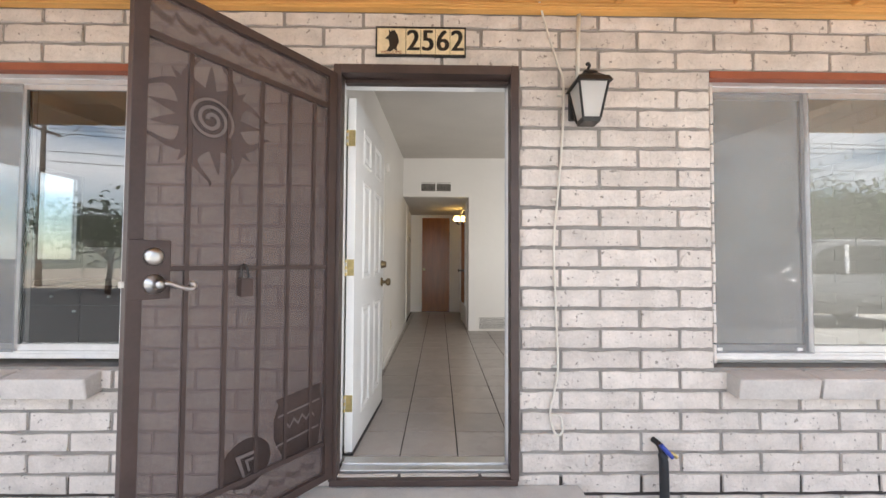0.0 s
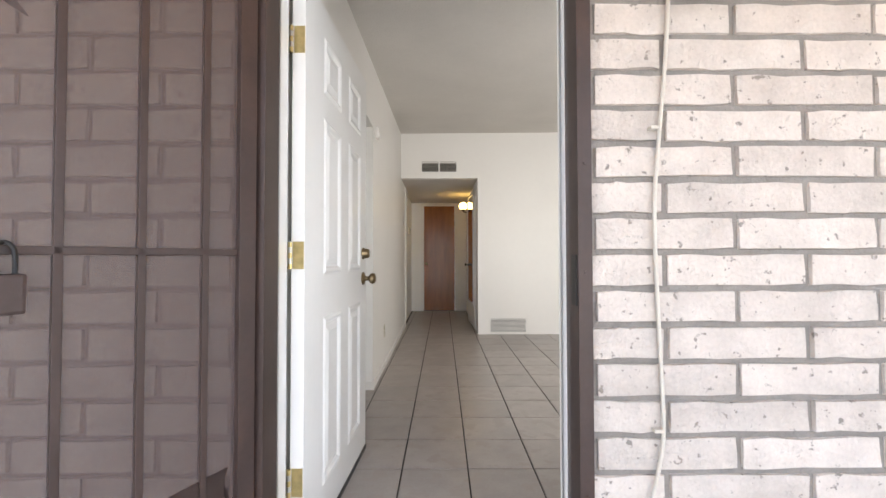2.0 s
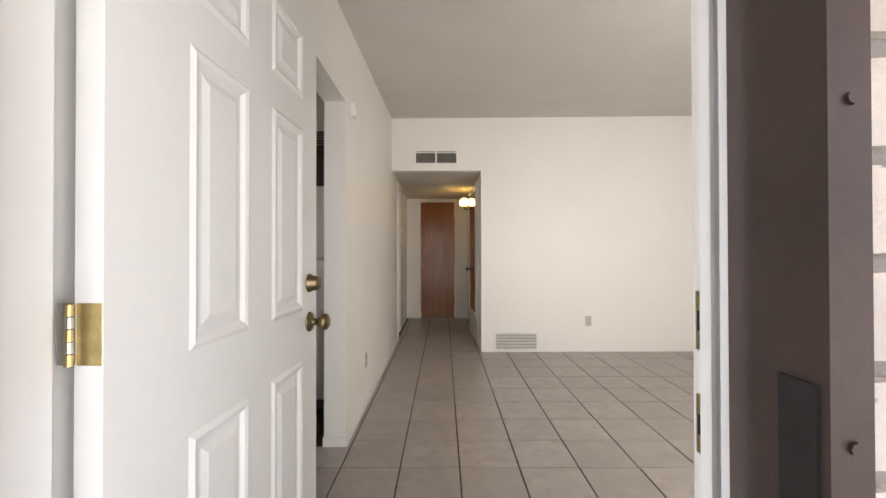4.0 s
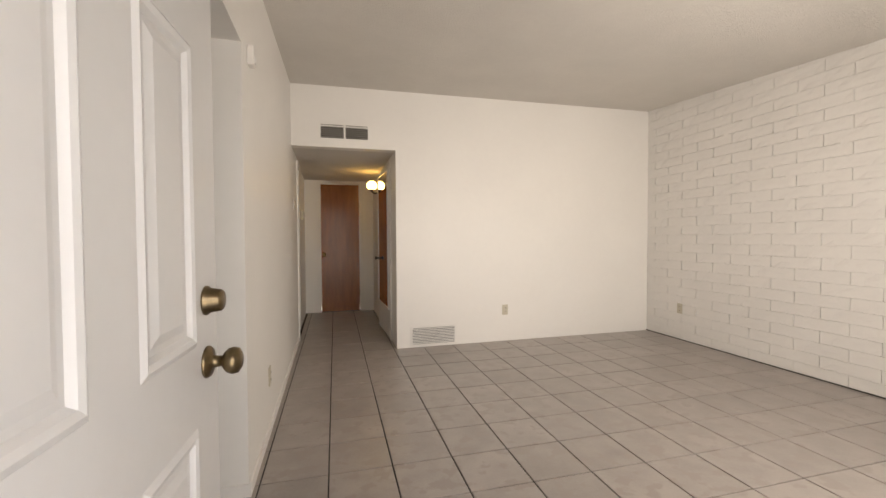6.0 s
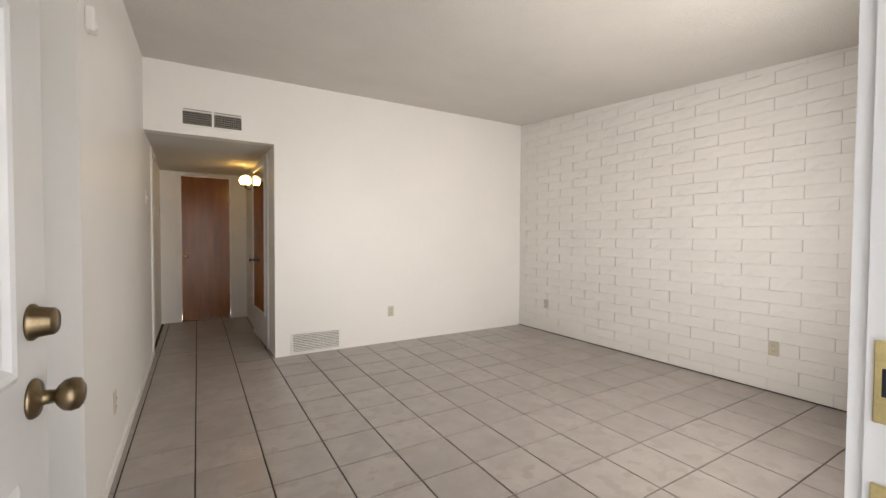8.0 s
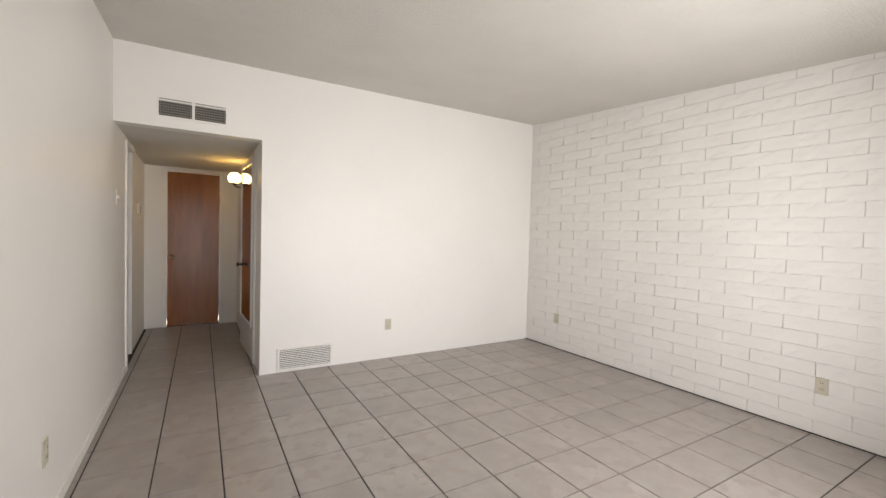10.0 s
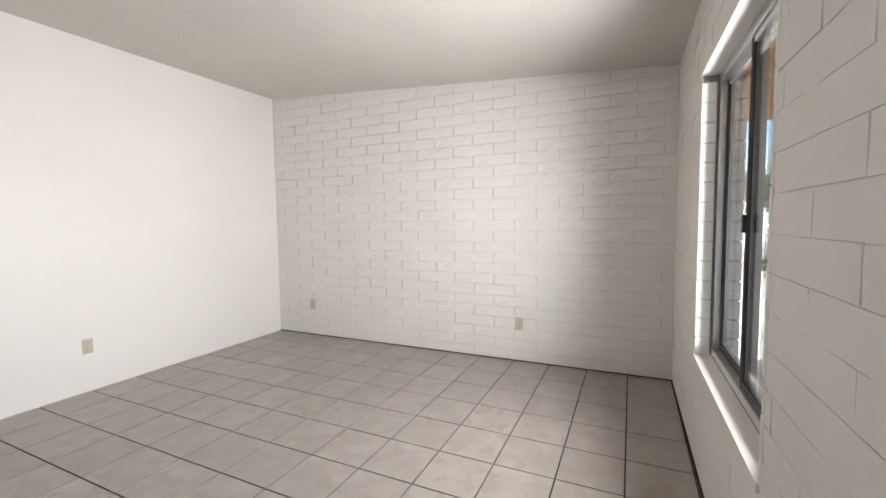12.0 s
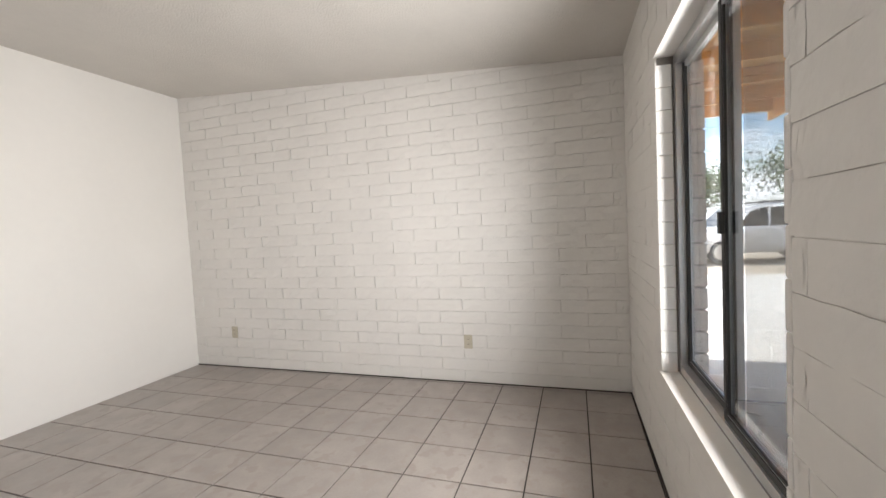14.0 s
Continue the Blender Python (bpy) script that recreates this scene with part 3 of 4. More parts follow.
bowl = part("bowl_cutout", flat([(0.425 + 0.105 * math.cos(i * math.pi / 16) * (1 if i % 32 < 16 else 1), 0.235 + 0.095 * math.sin(i * math.pi / 16)) for i in range(32)], 0.001), M_BROWN, sec, "round steel cut-out with a square spiral")
for w in (0.0055, -0.0045):
    part("stripe", flat([(0.38, 0.275), (0.475, 0.275), (0.44, 0.18), (0.43, 0.18), (0.455, 0.262), (0.38, 0.262)], w, 0.002), M_SPIRAL, bowl)
    part("stripe", flat([(0.39, 0.25), (0.435, 0.25), (0.42, 0.20), (0.412, 0.20), (0.422, 0.24), (0.39, 0.24)], w, 0.002), M_SPIRAL, bowl)
lockbox = part("lock_plate", box(SD - 0.125, SD - 0.002, -0.021, 0.021, 0.905, 1.10, bevel=0.003), M_BROWN, sec)
for sgn in (1, -1):
    rot = Matrix.Rotation(radians(-90 * sgn), 4, "X")
    part("deadbolt", lathe([(0.030, 0), (0.030, 0.006), (0.024, 0.014), (0.012, 0.017)], Matrix.Translation((0.777, 0.021 * sgn, 1.045)) @ rot), M_STEEL, lockbox, "satin nickel deadbolt", True)
    part("rose", lathe([(0.033, 0), (0.032, 0.007), (0.020, 0.014), (0.012, 0.036), (0.014, 0.050), (0.003, 0.052)], Matrix.Translation((0.773, 0.021 * sgn, 0.955)) @ rot), M_STEEL, lockbox, "satin nickel rose", True)
    part("lever", tube([(0.773, 0.062 * sgn, 0.955), (0.75, 0.066 * sgn, 0.958), (0.715, 0.066 * sgn, 0.945), (0.685, 0.066 * sgn, 0.937), (0.668, 0.064 * sgn, 0.945), (0.672, 0.062 * sgn, 0.956), (0.680, 0.062 * sgn, 0.951)], 0.0075, 5, 10), M_STEEL, lockbox, "curled satin nickel lever", True)
part("latch", box(SD - 0.002, SD + 0.012, -0.008, 0.008, 0.945, 0.965, bevel=0.002), M_STEEL, lockbox)
for z in (0.22, 1.0, 1.75):
    part("hinge", cyl((-0.012, -0.012, z - 0.05), (-0.012, -0.012, z + 0.05), 0.010, seg=12), M_BROWN, sec)
lockbx = thing("key_lock_box", "small brown lock box hanging on the screen door bar", "lock box")
bmk = box(0.437, 0.487, 0.012, 0.042, 0.895, 0.965, bevel=0.006)
bmesh.ops.transform(bmk, matrix=sd_at, verts=bmk.verts)
part("body", bmk, M_BROWN, lockbx)
bmk = tube([(0.45, 0.027, 0.96), (0.45, 0.02, 1.005), (0.462, 0.014, 1.02), (0.474, 0.02, 1.005), (0.474, 0.027, 0.96)], 0.004, 4, 8)
bmesh.ops.transform(bmk, matrix=sd_at, verts=bmk.verts)
part("shackle", bmk, M_BLACK, lockbx)


# ---- windows ----
def sliding_window(name, x0, x1, z0, z1, y, label, screen_x, xm):
    win = thing(name, label, "window")
    win["kind"] = "structure"
    fr = part("window_frame", boxes((x0, x0 + 0.03, y - 0.03, y + 0.03, z0, z1), (x1 - 0.03, x1, y - 0.03, y + 0.03, z0, z1),
              (x0 + 0.03, x1 - 0.03, y - 0.03, y + 0.03, z1 - 0.045, z1), (x0 + 0.03, x1 - 0.03, y - 0.03, y + 0.03, z0, z0 + 0.035)), M_ALU, win)
    part("track", boxes((x0 + 0.03, x1 - 0.03, y - 0.040, y - 0.030, z0, z0 + 0.022), (x0 + 0.03, x1 - 0.03, y - 0.040, y - 0.030, z1 - 0.02, z1)), M_ALU, fr)
    for a, b, dy in ((x0 + 0.031, xm + 0.02, 0.012), (xm - 0.02, x1 - 0.031, -0.012)):
        sash = part("sash", boxes((a, a + 0.026, y + dy - 0.010, y + dy + 0.010, z0 + 0.036, z1 - 0.046), (b - 0.026, b, y + dy - 0.010, y + dy + 0.010, z0 + 0.036, z1 - 0.046),
                    (a + 0.026, b - 0.026, y + dy - 0.010, y + dy + 0.010, z0 + 0.036, z0 + 0.066), (a + 0.026, b - 0.026, y + dy - 0.010, y + dy + 0.010, z1 - 0.072, z1 - 0.046)), M_ALU, win)
        g = part("pane", boxes((a + 0.026, b - 0.026, y + dy - 0.002, y + dy + 0.002, z0 + 0.066, z1 - 0.072)), M_GLASS, sash)
        g.visible_shadow = False
        part("gasket", boxes((a + 0.026, a + 0.033, y + dy + 0.003, y + dy + 0.011, z0 + 0.066, z1 - 0.072), (b - 0.033, b - 0.026, y + dy + 0.003, y + dy + 0.011, z0 + 0.066, z1 - 0.072),
             (a + 0.033, b - 0.033, y + dy + 0.003, y + dy + 0.011, z0 + 0.066, z0 + 0.073)), M_DARK, sash)
        part("inner_trim", boxes((a, a + 0.024, y + dy + 0.0105, y + dy + 0.013, z0 + 0.04, z1 - 0.05), (b - 0.024, b, y + dy + 0.0105, y + dy + 0.013, z0 + 0.04, z1 - 0.05),
             (a + 0.024, b - 0.024, y + dy + 0.0105, y + dy + 0.013, z0 + 0.04, z0 + 0.062)), M_DARK, sash)
    part("lock", box(xm - 0.012, xm + 0.012, y + 0.024, y + 0.040, 1.20, 1.27, bevel=0.003), M_DARK, win)
    sx0, sx1 = screen_x
    sc = part("insect_screen", boxes((sx0, sx1, y - 0.034, y - 0.033, z0 + 0.03, z1 - 0.05)), M_INSECT, win, "grey insect screen")
    for u in (0.14, 0.86):
        xx = sx0 + (sx1 - sx0) * u
        part("tab", box(xx - 0.012, xx + 0.012, y - 0.042, y - 0.036, z0 + 0.045, z0 + 0.06, bevel=0.001), M_TRIM, sc)
    return on_facade(win)


sliding_window("window_1", WI + 0.004, W1, WB + 0.012, WT - 0.03, 0.085, "aluminium sliding window with grey screen, living room", (WI + 0.03, 1.97), 1.97)
sliding_window("window_2", K0, K1, WB + 0.012, WT - 0.03, 0.085, "aluminium sliding window with grey screen, kitchen", (K0 + 0.03, -2.10), -2.10)
for x0, x1 in ((W0, W1), (K0, K1)):
    on_facade(structure("trim", boxes((x0, x1, 0.0, 0.054, WT - 0.028, WT + 0.008)), M_REDPAINT, "red-brown painted window lintel", "lintel"))
on_facade(structure("trim", boxes((WI, W1, 0.118, FYI + 0.012, WB - 0.02, WB + 0.008)), M_TRIM, "white painted inner window ledge", "window sill"))
on_facade(structure("trim", boxes((WI - 0.005, W1 + 0.005, 0.055, FYI + 0.010, WT - 0.030, WT + 0.006)), M_TRIM, "white painted window head", "window head"))

# ---- house number and lantern ----
sign = thing("house_number_sign", "glazed tile house number plaque above the door", "house number")
NX0, NX1, NZ0, NZ1 = -0.295, 0.159, 2.065, 2.218
part("frame", boxes((NX0, NX1, -0.022, -0.012, NZ0, NZ0 + 0.012), (NX0, NX1, -0.022, -0.012, NZ1 - 0.007, NZ1), (NX0, NX0 + 0.006, -0.022, -0.012, NZ0 + 0.012, NZ1 - 0.007), (NX1 - 0.006, NX1, -0.022, -0.012, NZ0 + 0.012, NZ1 - 0.007)), M_BLACK, sign)
part("backing", boxes((NX0 + 0.004, NX1 - 0.004, -0.012, -0.002, NZ0 + 0.004, NZ1 - 0.004)), M_BLACK, sign)
wt = (NX1 - NX0 - 0.012 - 0.146) / 4
part("picture_tile", box(NX0 + 0.007, NX0 + 0.150, -0.019, -0.011, NZ0 + 0.013, NZ1 - 0.008, bevel=0.0015), M_PLAQUE, sign, "tile with a dark dancing figure motif")
fig = prism([(0.02, 0.0), (0.035, 0.03), (0.03, 0.06), (0.012, 0.066), (0.03, 0.082), (0.035, 0.10), (0.06, 0.108), (0.075, 0.085), (0.082, 0.05), (0.07, 0.02), (0.075, 0.0), (0.055, 0.012), (0.045, 0.0)], 0.002, Matrix.Translation((NX0 + 0.035, -0.0195, NZ0 + 0.026)) @ TURN_UP)
part("motif", fig, M_INK, sign)
for k in range(3):
    part("feather", box(NX0 + 0.066 + k * 0.013, NX0 + 0.071 + k * 0.013, -0.0215, -0.0195, NZ0 + 0.118, NZ0 + 0.136, bevel=0.001), M_INK, sign)


def lettering(name, text, size, at, mat, parent, squeeze=1.0):
    cu = bpy.data.curves.new(name, "FONT")
    cu.body, cu.size, cu.extrude, cu.align_x, cu.align_y = text, size, 0.001, "CENTER", "CENTER"
    tmp = bpy.data.objects.new(name, cu)
    me = bpy.data.meshes.new_from_object(tmp)
    bpy.data.objects.remove(tmp)
    me.transform(Matrix.Translation(at) @ TURN_UP @ Matrix.Diagonal((squeeze, 1, 1, 1)))
    me.materials.append(mat)
    ob = new(name, me)
    ob.parent = parent
    return ob


lettering("lettering", "WELCOME", 0.022, (NX0 + 0.078, -0.0205, NZ0 + 0.021), M_REDPAINT, sign)
for i, ch in enumerate("2562"):
    cx = NX0 + 0.152 + wt * (i + 0.5)
    tile = part("number_tile", box(cx - wt / 2 + 0.001, cx + wt / 2 - 0.001, -0.019, -0.011, NZ0 + 0.013, NZ1 - 0.008, bevel=0.0015), M_PLAQUE, sign)
    for k in range(3):
        lettering("digit", ch, 0.150, (cx + (k - 1) * 0.004, -0.0205 - k * 0.0004, NZ0 + 0.078), M_INK, tile, 0.88)

lantern = thing("wall_lantern", "black metal wall lantern with frosted panes, unlit", "wall lamp")
LX, LY = 0.744, -0.125
part("back_plate", box(LX - 0.075, LX - 0.015, -0.022, 0.0, 1.76, 1.93, bevel=0.008), M_BLACK, lantern)
part("arm", tube([(LX - 0.045, -0.02, 1.85), (LX - 0.045, -0.05, 1.90), (LX - 0.02, -0.10, 1.985), (LX, LY, 1.99)], 0.008, 4), M_BLACK, lantern)


def frustum(cx, cy, z0, a0, z1, a1):
    bm = bmesh.new()
    lo = [bm.verts.new((cx + sx * a0, cy + sy * a0, z0)) for sx, sy in ((-1, -1), (1, -1), (1, 1), (-1, 1))]
    hi = [bm.verts.new((cx + sx * a1, cy + sy * a1, z1)) for sx, sy in ((-1, -1), (1, -1), (1, 1), (-1, 1))]
    bm.faces.new(lo[::-1])
    bm.faces.new(hi)
    for i in range(4):
        bm.faces.new((lo[i], lo[(i + 1) % 4], hi[(i + 1) % 4], hi[i]))
    return bm


part("base", frustum(LX, LY, 1.705, 0.046, 1.728, 0.052), M_BLACK, lantern)
part("roof", frustum(LX, LY, 1.905, 0.098, 1.935, 0.082), M_BLACK, lantern)
part("roof_top", frustum(LX, LY, 1.935, 0.076, 1.972, 0.034), M_BLACK, lantern)
part("cap", frustum(LX, LY, 1.972, 0.040, 1.985, 0.030), M_BLACK, lantern)
part("finial", tube([(LX, LY, 1.985), (LX, LY, 2.005), (LX + 0.008, LY, 2.02), (LX, LY, 2.033), (LX - 0.01, LY, 2.025)], 0.008, 4), M_BLACK, lantern)
for sx, sy in ((-1, -1), (1, -1), (1, 1), (-1, 1)):
    part("corner_bar", cyl((LX + sx * 0.048, LY + sy * 0.048, 1.725), (LX + sx * 0.080, LY + sy * 0.080, 1.906), 0.007, seg=8), M_BLACK, lantern)
for ang in range(4):
    gm = bmesh.new()
    q = [gm.verts.new(p) for p in ((-0.046, -0.047, 1.728), (0.046, -0.047, 1.728), (0.076, -0.078, 1.905), (-0.076, -0.078, 1.905))]
    gm.faces.new(q)
    bmesh.ops.transform(gm, matrix=Matrix.Translation((LX, LY, 0)) @ Matrix.Rotation(ang * math.pi / 2, 4, "Z"), verts=gm.verts)
    part("pane", gm, M_FROST, lantern, "frosted glass pane").visible_shadow = False
part("bulb", lathe([(0.010, 0), (0.012, 0.03), (0.028, 0.055), (0.030, 0.08), (0.018, 0.10), (0.003, 0.106)], Matrix.Translation((LX, LY, 1.73)), 16), M_BULB, lantern, "", True)

for o in lantern.children:
    o.data.transform(Matrix.Translation((LX, 0, 1.700)) @ Matrix.Diagonal((0.86, 0.9, 0.9, 1)) @ Matrix.Translation((-LX, 0, -1.705)))
conduit = solid("conduit_pipe", cyl((0.725, -0.012, 1.93), (0.735, -0.012, 2.30), 0.010, seg=12), M_CABLE, "thin painted conduit pipe feeding the wall lantern", "pipe", smooth=True)
cable = thing("loose_cable", "cream coaxial cable stapled down the block wall", "cable")
part("cord", tube([(0.519, -0.055, 2.350), (0.564, -0.02, 2.230), (0.619, -0.012, 2.060), (0.655, -0.012, 1.930), (0.644, -0.012, 1.610), (0.617, -0.013, 1.310), (0.602, -0.014, 1.110), (0.611, -0.012, 0.810), (0.621, -0.012, 0.530), (0.604, -0.014, 0.410), (0.581, -0.016, 0.310), (0.589, -0.018, 0.225), (0.617, -0.02, 0.188), (0.641, -0.02, 0.210), (0.631, -0.02, 0.275), (0.611, -0.016, 0.285)], 0.0055, 6, 8), M_CABLE, cable, "", True)
for x, z in ((0.637, 1.88), (0.603, 1.35), (0.603, 0.52), (0.60, 0.285)):
    part("clip", box(x - 0.011, x + 0.011, -0.022, 0.0, z - 0.005, z + 0.005, bevel=0.002), M_CABLE, cable)
tap = thing("wrapped_water_pipe", "black wrapped water pipe with blue valve handle", "water pipe")
part("pipe", tube([(1.113, -0.07, GZ), (1.113, -0.07, -0.05), (1.11, -0.07, 0.09), (1.11, -0.06, 0.115)], 0.022, 4, 14), M_HOSE, tap, "", True)
part("elbow", tube([(1.11, -0.06, 0.11), (1.105, -0.045, 0.15), (1.09, -0.01, 0.165)], 0.014, 4, 10), M_BLACK, tap, "", True)
part("handle", tube([(1.095, -0.075, 0.165), (1.125, -0.085, 0.13), (1.145, -0.085, 0.11)], 0.011, 3, 8), M_BLUE, tap, "blue lever handle", True)
part("spout", tube([(1.12, -0.07, 0.125), (1.15, -0.085, 0.125), (1.165, -0.085, 0.11)], 0.009, 3, 8), M_GOLD, tap, "brass spout", True)
part("hose_end", cyl((1.165, -0.08, GZ), (1.165, -0.08, -0.10), 0.014, seg=12), M_TEAL, tap, "dark teal hose end")

on_facade(sign, lantern, conduit, cable, tap)

# ---- living room fixtures ----
def outlet(name, m, label):
    """Wall outlet in its own plane: x along the wall, z up, out towards -y."""
    o = thing(name, label, "outlet", "wall outlets", m)
    plate = part("cover_plate", box(-0.035, 0.035, -0.006, 0.0, -0.058, 0.058, bevel=0.002), M_PLATE, o)
    for dz in (-0.022, 0.022):
        part("socket", lathe([(0.016, 0), (0.016, 0.003), (0.003, 0.0035)], Matrix.Translation((0, -0.006, dz)) @ Matrix.Rotation(radians(90), 4, "X"), 16), M_PLATE, o)
        for dx in (-0.006, 0.006):
            part("slot", box(dx - 0.0012, dx + 0.0012, -0.0102, -0.0090, dz - 0.004, dz + 0.006), M_SLOT, o)
    part("screw", cyl((0, -0.0075, 0), (0, -0.0055, 0), 0.003, seg=8), M_STEEL, o)
    return o


outlet("wall_outlet", pose(1.645, YF, 0.361), "ivory duplex outlet on the smooth white wall")
outlet("wall_outlet", pose(XR - 0.0045, 3.914, 0.361, 0, 0, -90), "ivory duplex outlet on the white block wall")
outlet("wall_outlet", pose(XR - 0.0045, 1.462, 0.351, 0, 0, -90), "ivory duplex outlet on the white block wall")
outlet("wall_outlet", pose(XL, 2.77, 0.345, 0, 0, 90), "ivory duplex outlet on the smooth white wall")
sw = thing("light_switch", "white light switch plate near the hall", "switch", at=pose(XL, 4.60, 1.56, 0, 0, 90))
part("cover_plate", box(-0.035, 0.035, -0.006, 0, -0.058, 0.058, bevel=0.002), M_TRIM, sw)
part("toggle", box(-0.005, 0.005, -0.016, -0.006, -0.012, 0.012, bevel=0.001), M_TRIM, sw)
thermo = thing("thermostat", "small beige thermostat box on the hall wall", "thermostat", at=pose(XL - 0.03, 6.2, 1.53, 0, 0, 90))
part("case", box(-0.04, 0.04, -0.03, 0, -0.06, 0.06, bevel=0.006), M_PLATE, thermo)
part("dial", box(-0.02, 0.02, -0.034, -0.030, -0.03, 0.03, bevel=0.002), M_VENT, thermo)
det = thing("door_chime", "small white round-edged sensor box beside the kitchen opening", "sensor")
part("case", box(XL, XL + 0.032, 2.225, 2.29, 2.035, 2.13, bevel=0.008), M_TRIM, det)
part("lens", box(XL + 0.032, XL + 0.036, 2.24, 2.275, 2.05, 2.08, bevel=0.001), M_WHITE, det)

VX0, VX1, VZ0, VZ1 = -0.380, 0.100, 2.217, 2.335
vent = thing("return_vent", "bronze-grey double grille vent above the hall opening", "air vent")
part("backing", boxes((VX0, VX1, YF - 0.003, YF, VZ0, VZ1)), M_SLOT, vent)
part("frame", boxes((VX0 - 0.012, VX1 + 0.012, YF - 0.010, YF - 0.003, VZ1 - 0.004, VZ1 + 0.012), (VX0 - 0.012, VX1 + 0.012, YF - 0.010, YF - 0.003, VZ0 - 0.012, VZ0 + 0.004),
     (VX0 - 0.012, VX0 + 0.004, YF - 0.010, YF - 0.003, VZ0 + 0.004, VZ1 - 0.004), (VX1 - 0.004, VX1 + 0.012, YF - 0.010, YF - 0.003, VZ0 + 0.004, VZ1 - 0.004),
     ((VX0 + VX1) / 2 - 0.010, (VX0 + VX1) / 2 + 0.010, YF - 0.010, YF - 0.003, VZ0 + 0.004, VZ1 - 0.004)), M_WALL, vent)
for a, b in ((VX0 + 0.006, (VX0 + VX1) / 2 - 0.012), ((VX0 + VX1) / 2 + 0.012, VX1 - 0.006)):
    for i in range(7):
        z = VZ0 + 0.014 + i * 0.020
        part("slat", boxes((a, b, YF - 0.011, YF - 0.004, z, z + 0.006)), M_VENT, vent)
    for i in range(12):
        x = a + (b - a) * (i + 0.5) / 12
        part("slat", boxes((x - 0.0025, x + 0.0025, YF - 0.0085, YF - 0.0035, VZ0 + 0.006, VZ1 - 0.006)), M_VENT, vent)

reg = thing("floor_register", "white louvred air register at the foot of the wall", "air register")
RX0, RX1, RZ0, RZ1 = 0.545, 1.045, 0.022, 0.222
part("backing", boxes((RX0, RX1, YF - 0.003, YF, RZ0, RZ1)), M_SLOT, reg)
part("frame", boxes((RX0 - 0.01, RX1 + 0.01, YF - 0.012, YF - 0.003, RZ1 - 0.012, RZ1 + 0.006), (RX0 - 0.01, RX1 + 0.01, YF - 0.012, YF - 0.003, RZ0 - 0.012, RZ0 + 0.012),
     (RX0 - 0.01, RX0 + 0.012, YF - 0.012, YF - 0.003, RZ0 + 0.012, RZ1 - 0.012), (RX1 - 0.012, RX1 + 0.01, YF - 0.012, YF - 0.003, RZ0 + 0.012, RZ1 - 0.012)), M_TRIM, reg)
for i in range(10):
    z = RZ0 + 0.018 + i * 0.0172
    part("louvre", boxes((RX0 + 0.012, RX1 - 0.012, YF - 0.012, YF - 0.004, z, z + 0.0095)), M_TRIM, reg)

structure("baseboard", boxes((XL, XL + 0.010, PY, 5.08, 0, 0.055)), M_TRIM, "low white baseboard", "baseboard")
structure("baseboard", boxes((XL - 0.135, XL + 0.010, PY - 0.010, PY - 0.0005, 0, 0.06)), M_TRIM, "low white baseboard round the pier", "baseboard")
structure("baseboard", boxes((0.225, XO, YE - 0.010, YE - 0.0005, 0, 0.05), (-0.66, -0.60, YE - 0.010, YE - 0.0005, 0, 0.05)), M_TRIM, "low white baseboard", "baseboard")
# thin grout-coloured strips where the floor meets the walls
structure("trim", boxes((XR - 0.012, XR - 0.003, YI, YF, 0.0, 0.008)), M_GROUT, "thin dark strip along the foot of the block wall", "trim")
structure("trim", boxes((D1 + 0.05, XR, YI + 0.001, YI + 0.012, 0.0, 0.006)), M_GROUT, "thin dark strip along the foot of the front wall", "trim")

# ---- hall ----
hd = thing("hall_door", "glossy brown flush wooden door, closed, at the hall's end", "door")
part("leaf", box(-0.447, 0.157, YE + 0.015, YE + 0.055, 0.008, 2.068, bevel=0.002), M_DOORWOOD, hd)
part("knob", lathe([(0.030, 0), (0.028, 0.006), (0.011, 0.010), (0.010, 0.03), (0.026, 0.042), (0.027, 0.052), (0.004, 0.062)], Matrix.Translation((-0.40, YE + 0.015, 0.93)) @ Matrix.Rotation(radians(90), 4, "X")), M_GOLD, hd, "brass knob", True)
for z in (0.30, 1.72):
    part("hinge", cyl((0.158, YE + 0.008, z - 0.045), (0.158, YE + 0.008, z + 0.045), 0.008, seg=10), M_BRASS, hd)
hf = thing("hall_door_frame", "cream painted door casing at the hall's end", "door frame")
part("casing", boxes((-0.512, -0.452, YE - 0.014, YE + 0.06, 0, 2.075)), M_TRIM, hf)
part("casing", boxes((0.162, 0.222, YE - 0.014, YE + 0.06, 0, 2.075)), M_TRIM, hf)
part("head", boxes((-0.512, 0.222, YE - 0.014, YE + 0.06, 2.0755, 2.128)), M_TRIM, hf)
lf = thing("side_door_frame", "cream painted casing of a doorway in the hall", "door frame")
part("casing", boxes((XL - 0.005, XL + 0.014, 5.06, 5.125, 0, 2.10)), M_TRIM, lf)
part("jamb", boxes((XL - 0.135, XL - 0.006, 5.121, 5.138, 0, 2.08)), M_TRIM, lf)
part("jamb", boxes((XL - 0.14, XL - 0.020, 5.69, 5.719, 0, 2.08)), M_TRIM, lf)
md = thing("mirrored_closet_door", "white hall closet door with a tall mirror", "door")
part("leaf", box(XO - 0.016, XO - 0.001, 4.88, 5.72, 0.01, 2.05, bevel=0.002), M_WHITE, md)
part("mirror", boxes((XO - 0.021, XO - 0.0165, 4.96, 5.67, 0.36, 2.0)), M_MIRROR, md, "tall mirror")
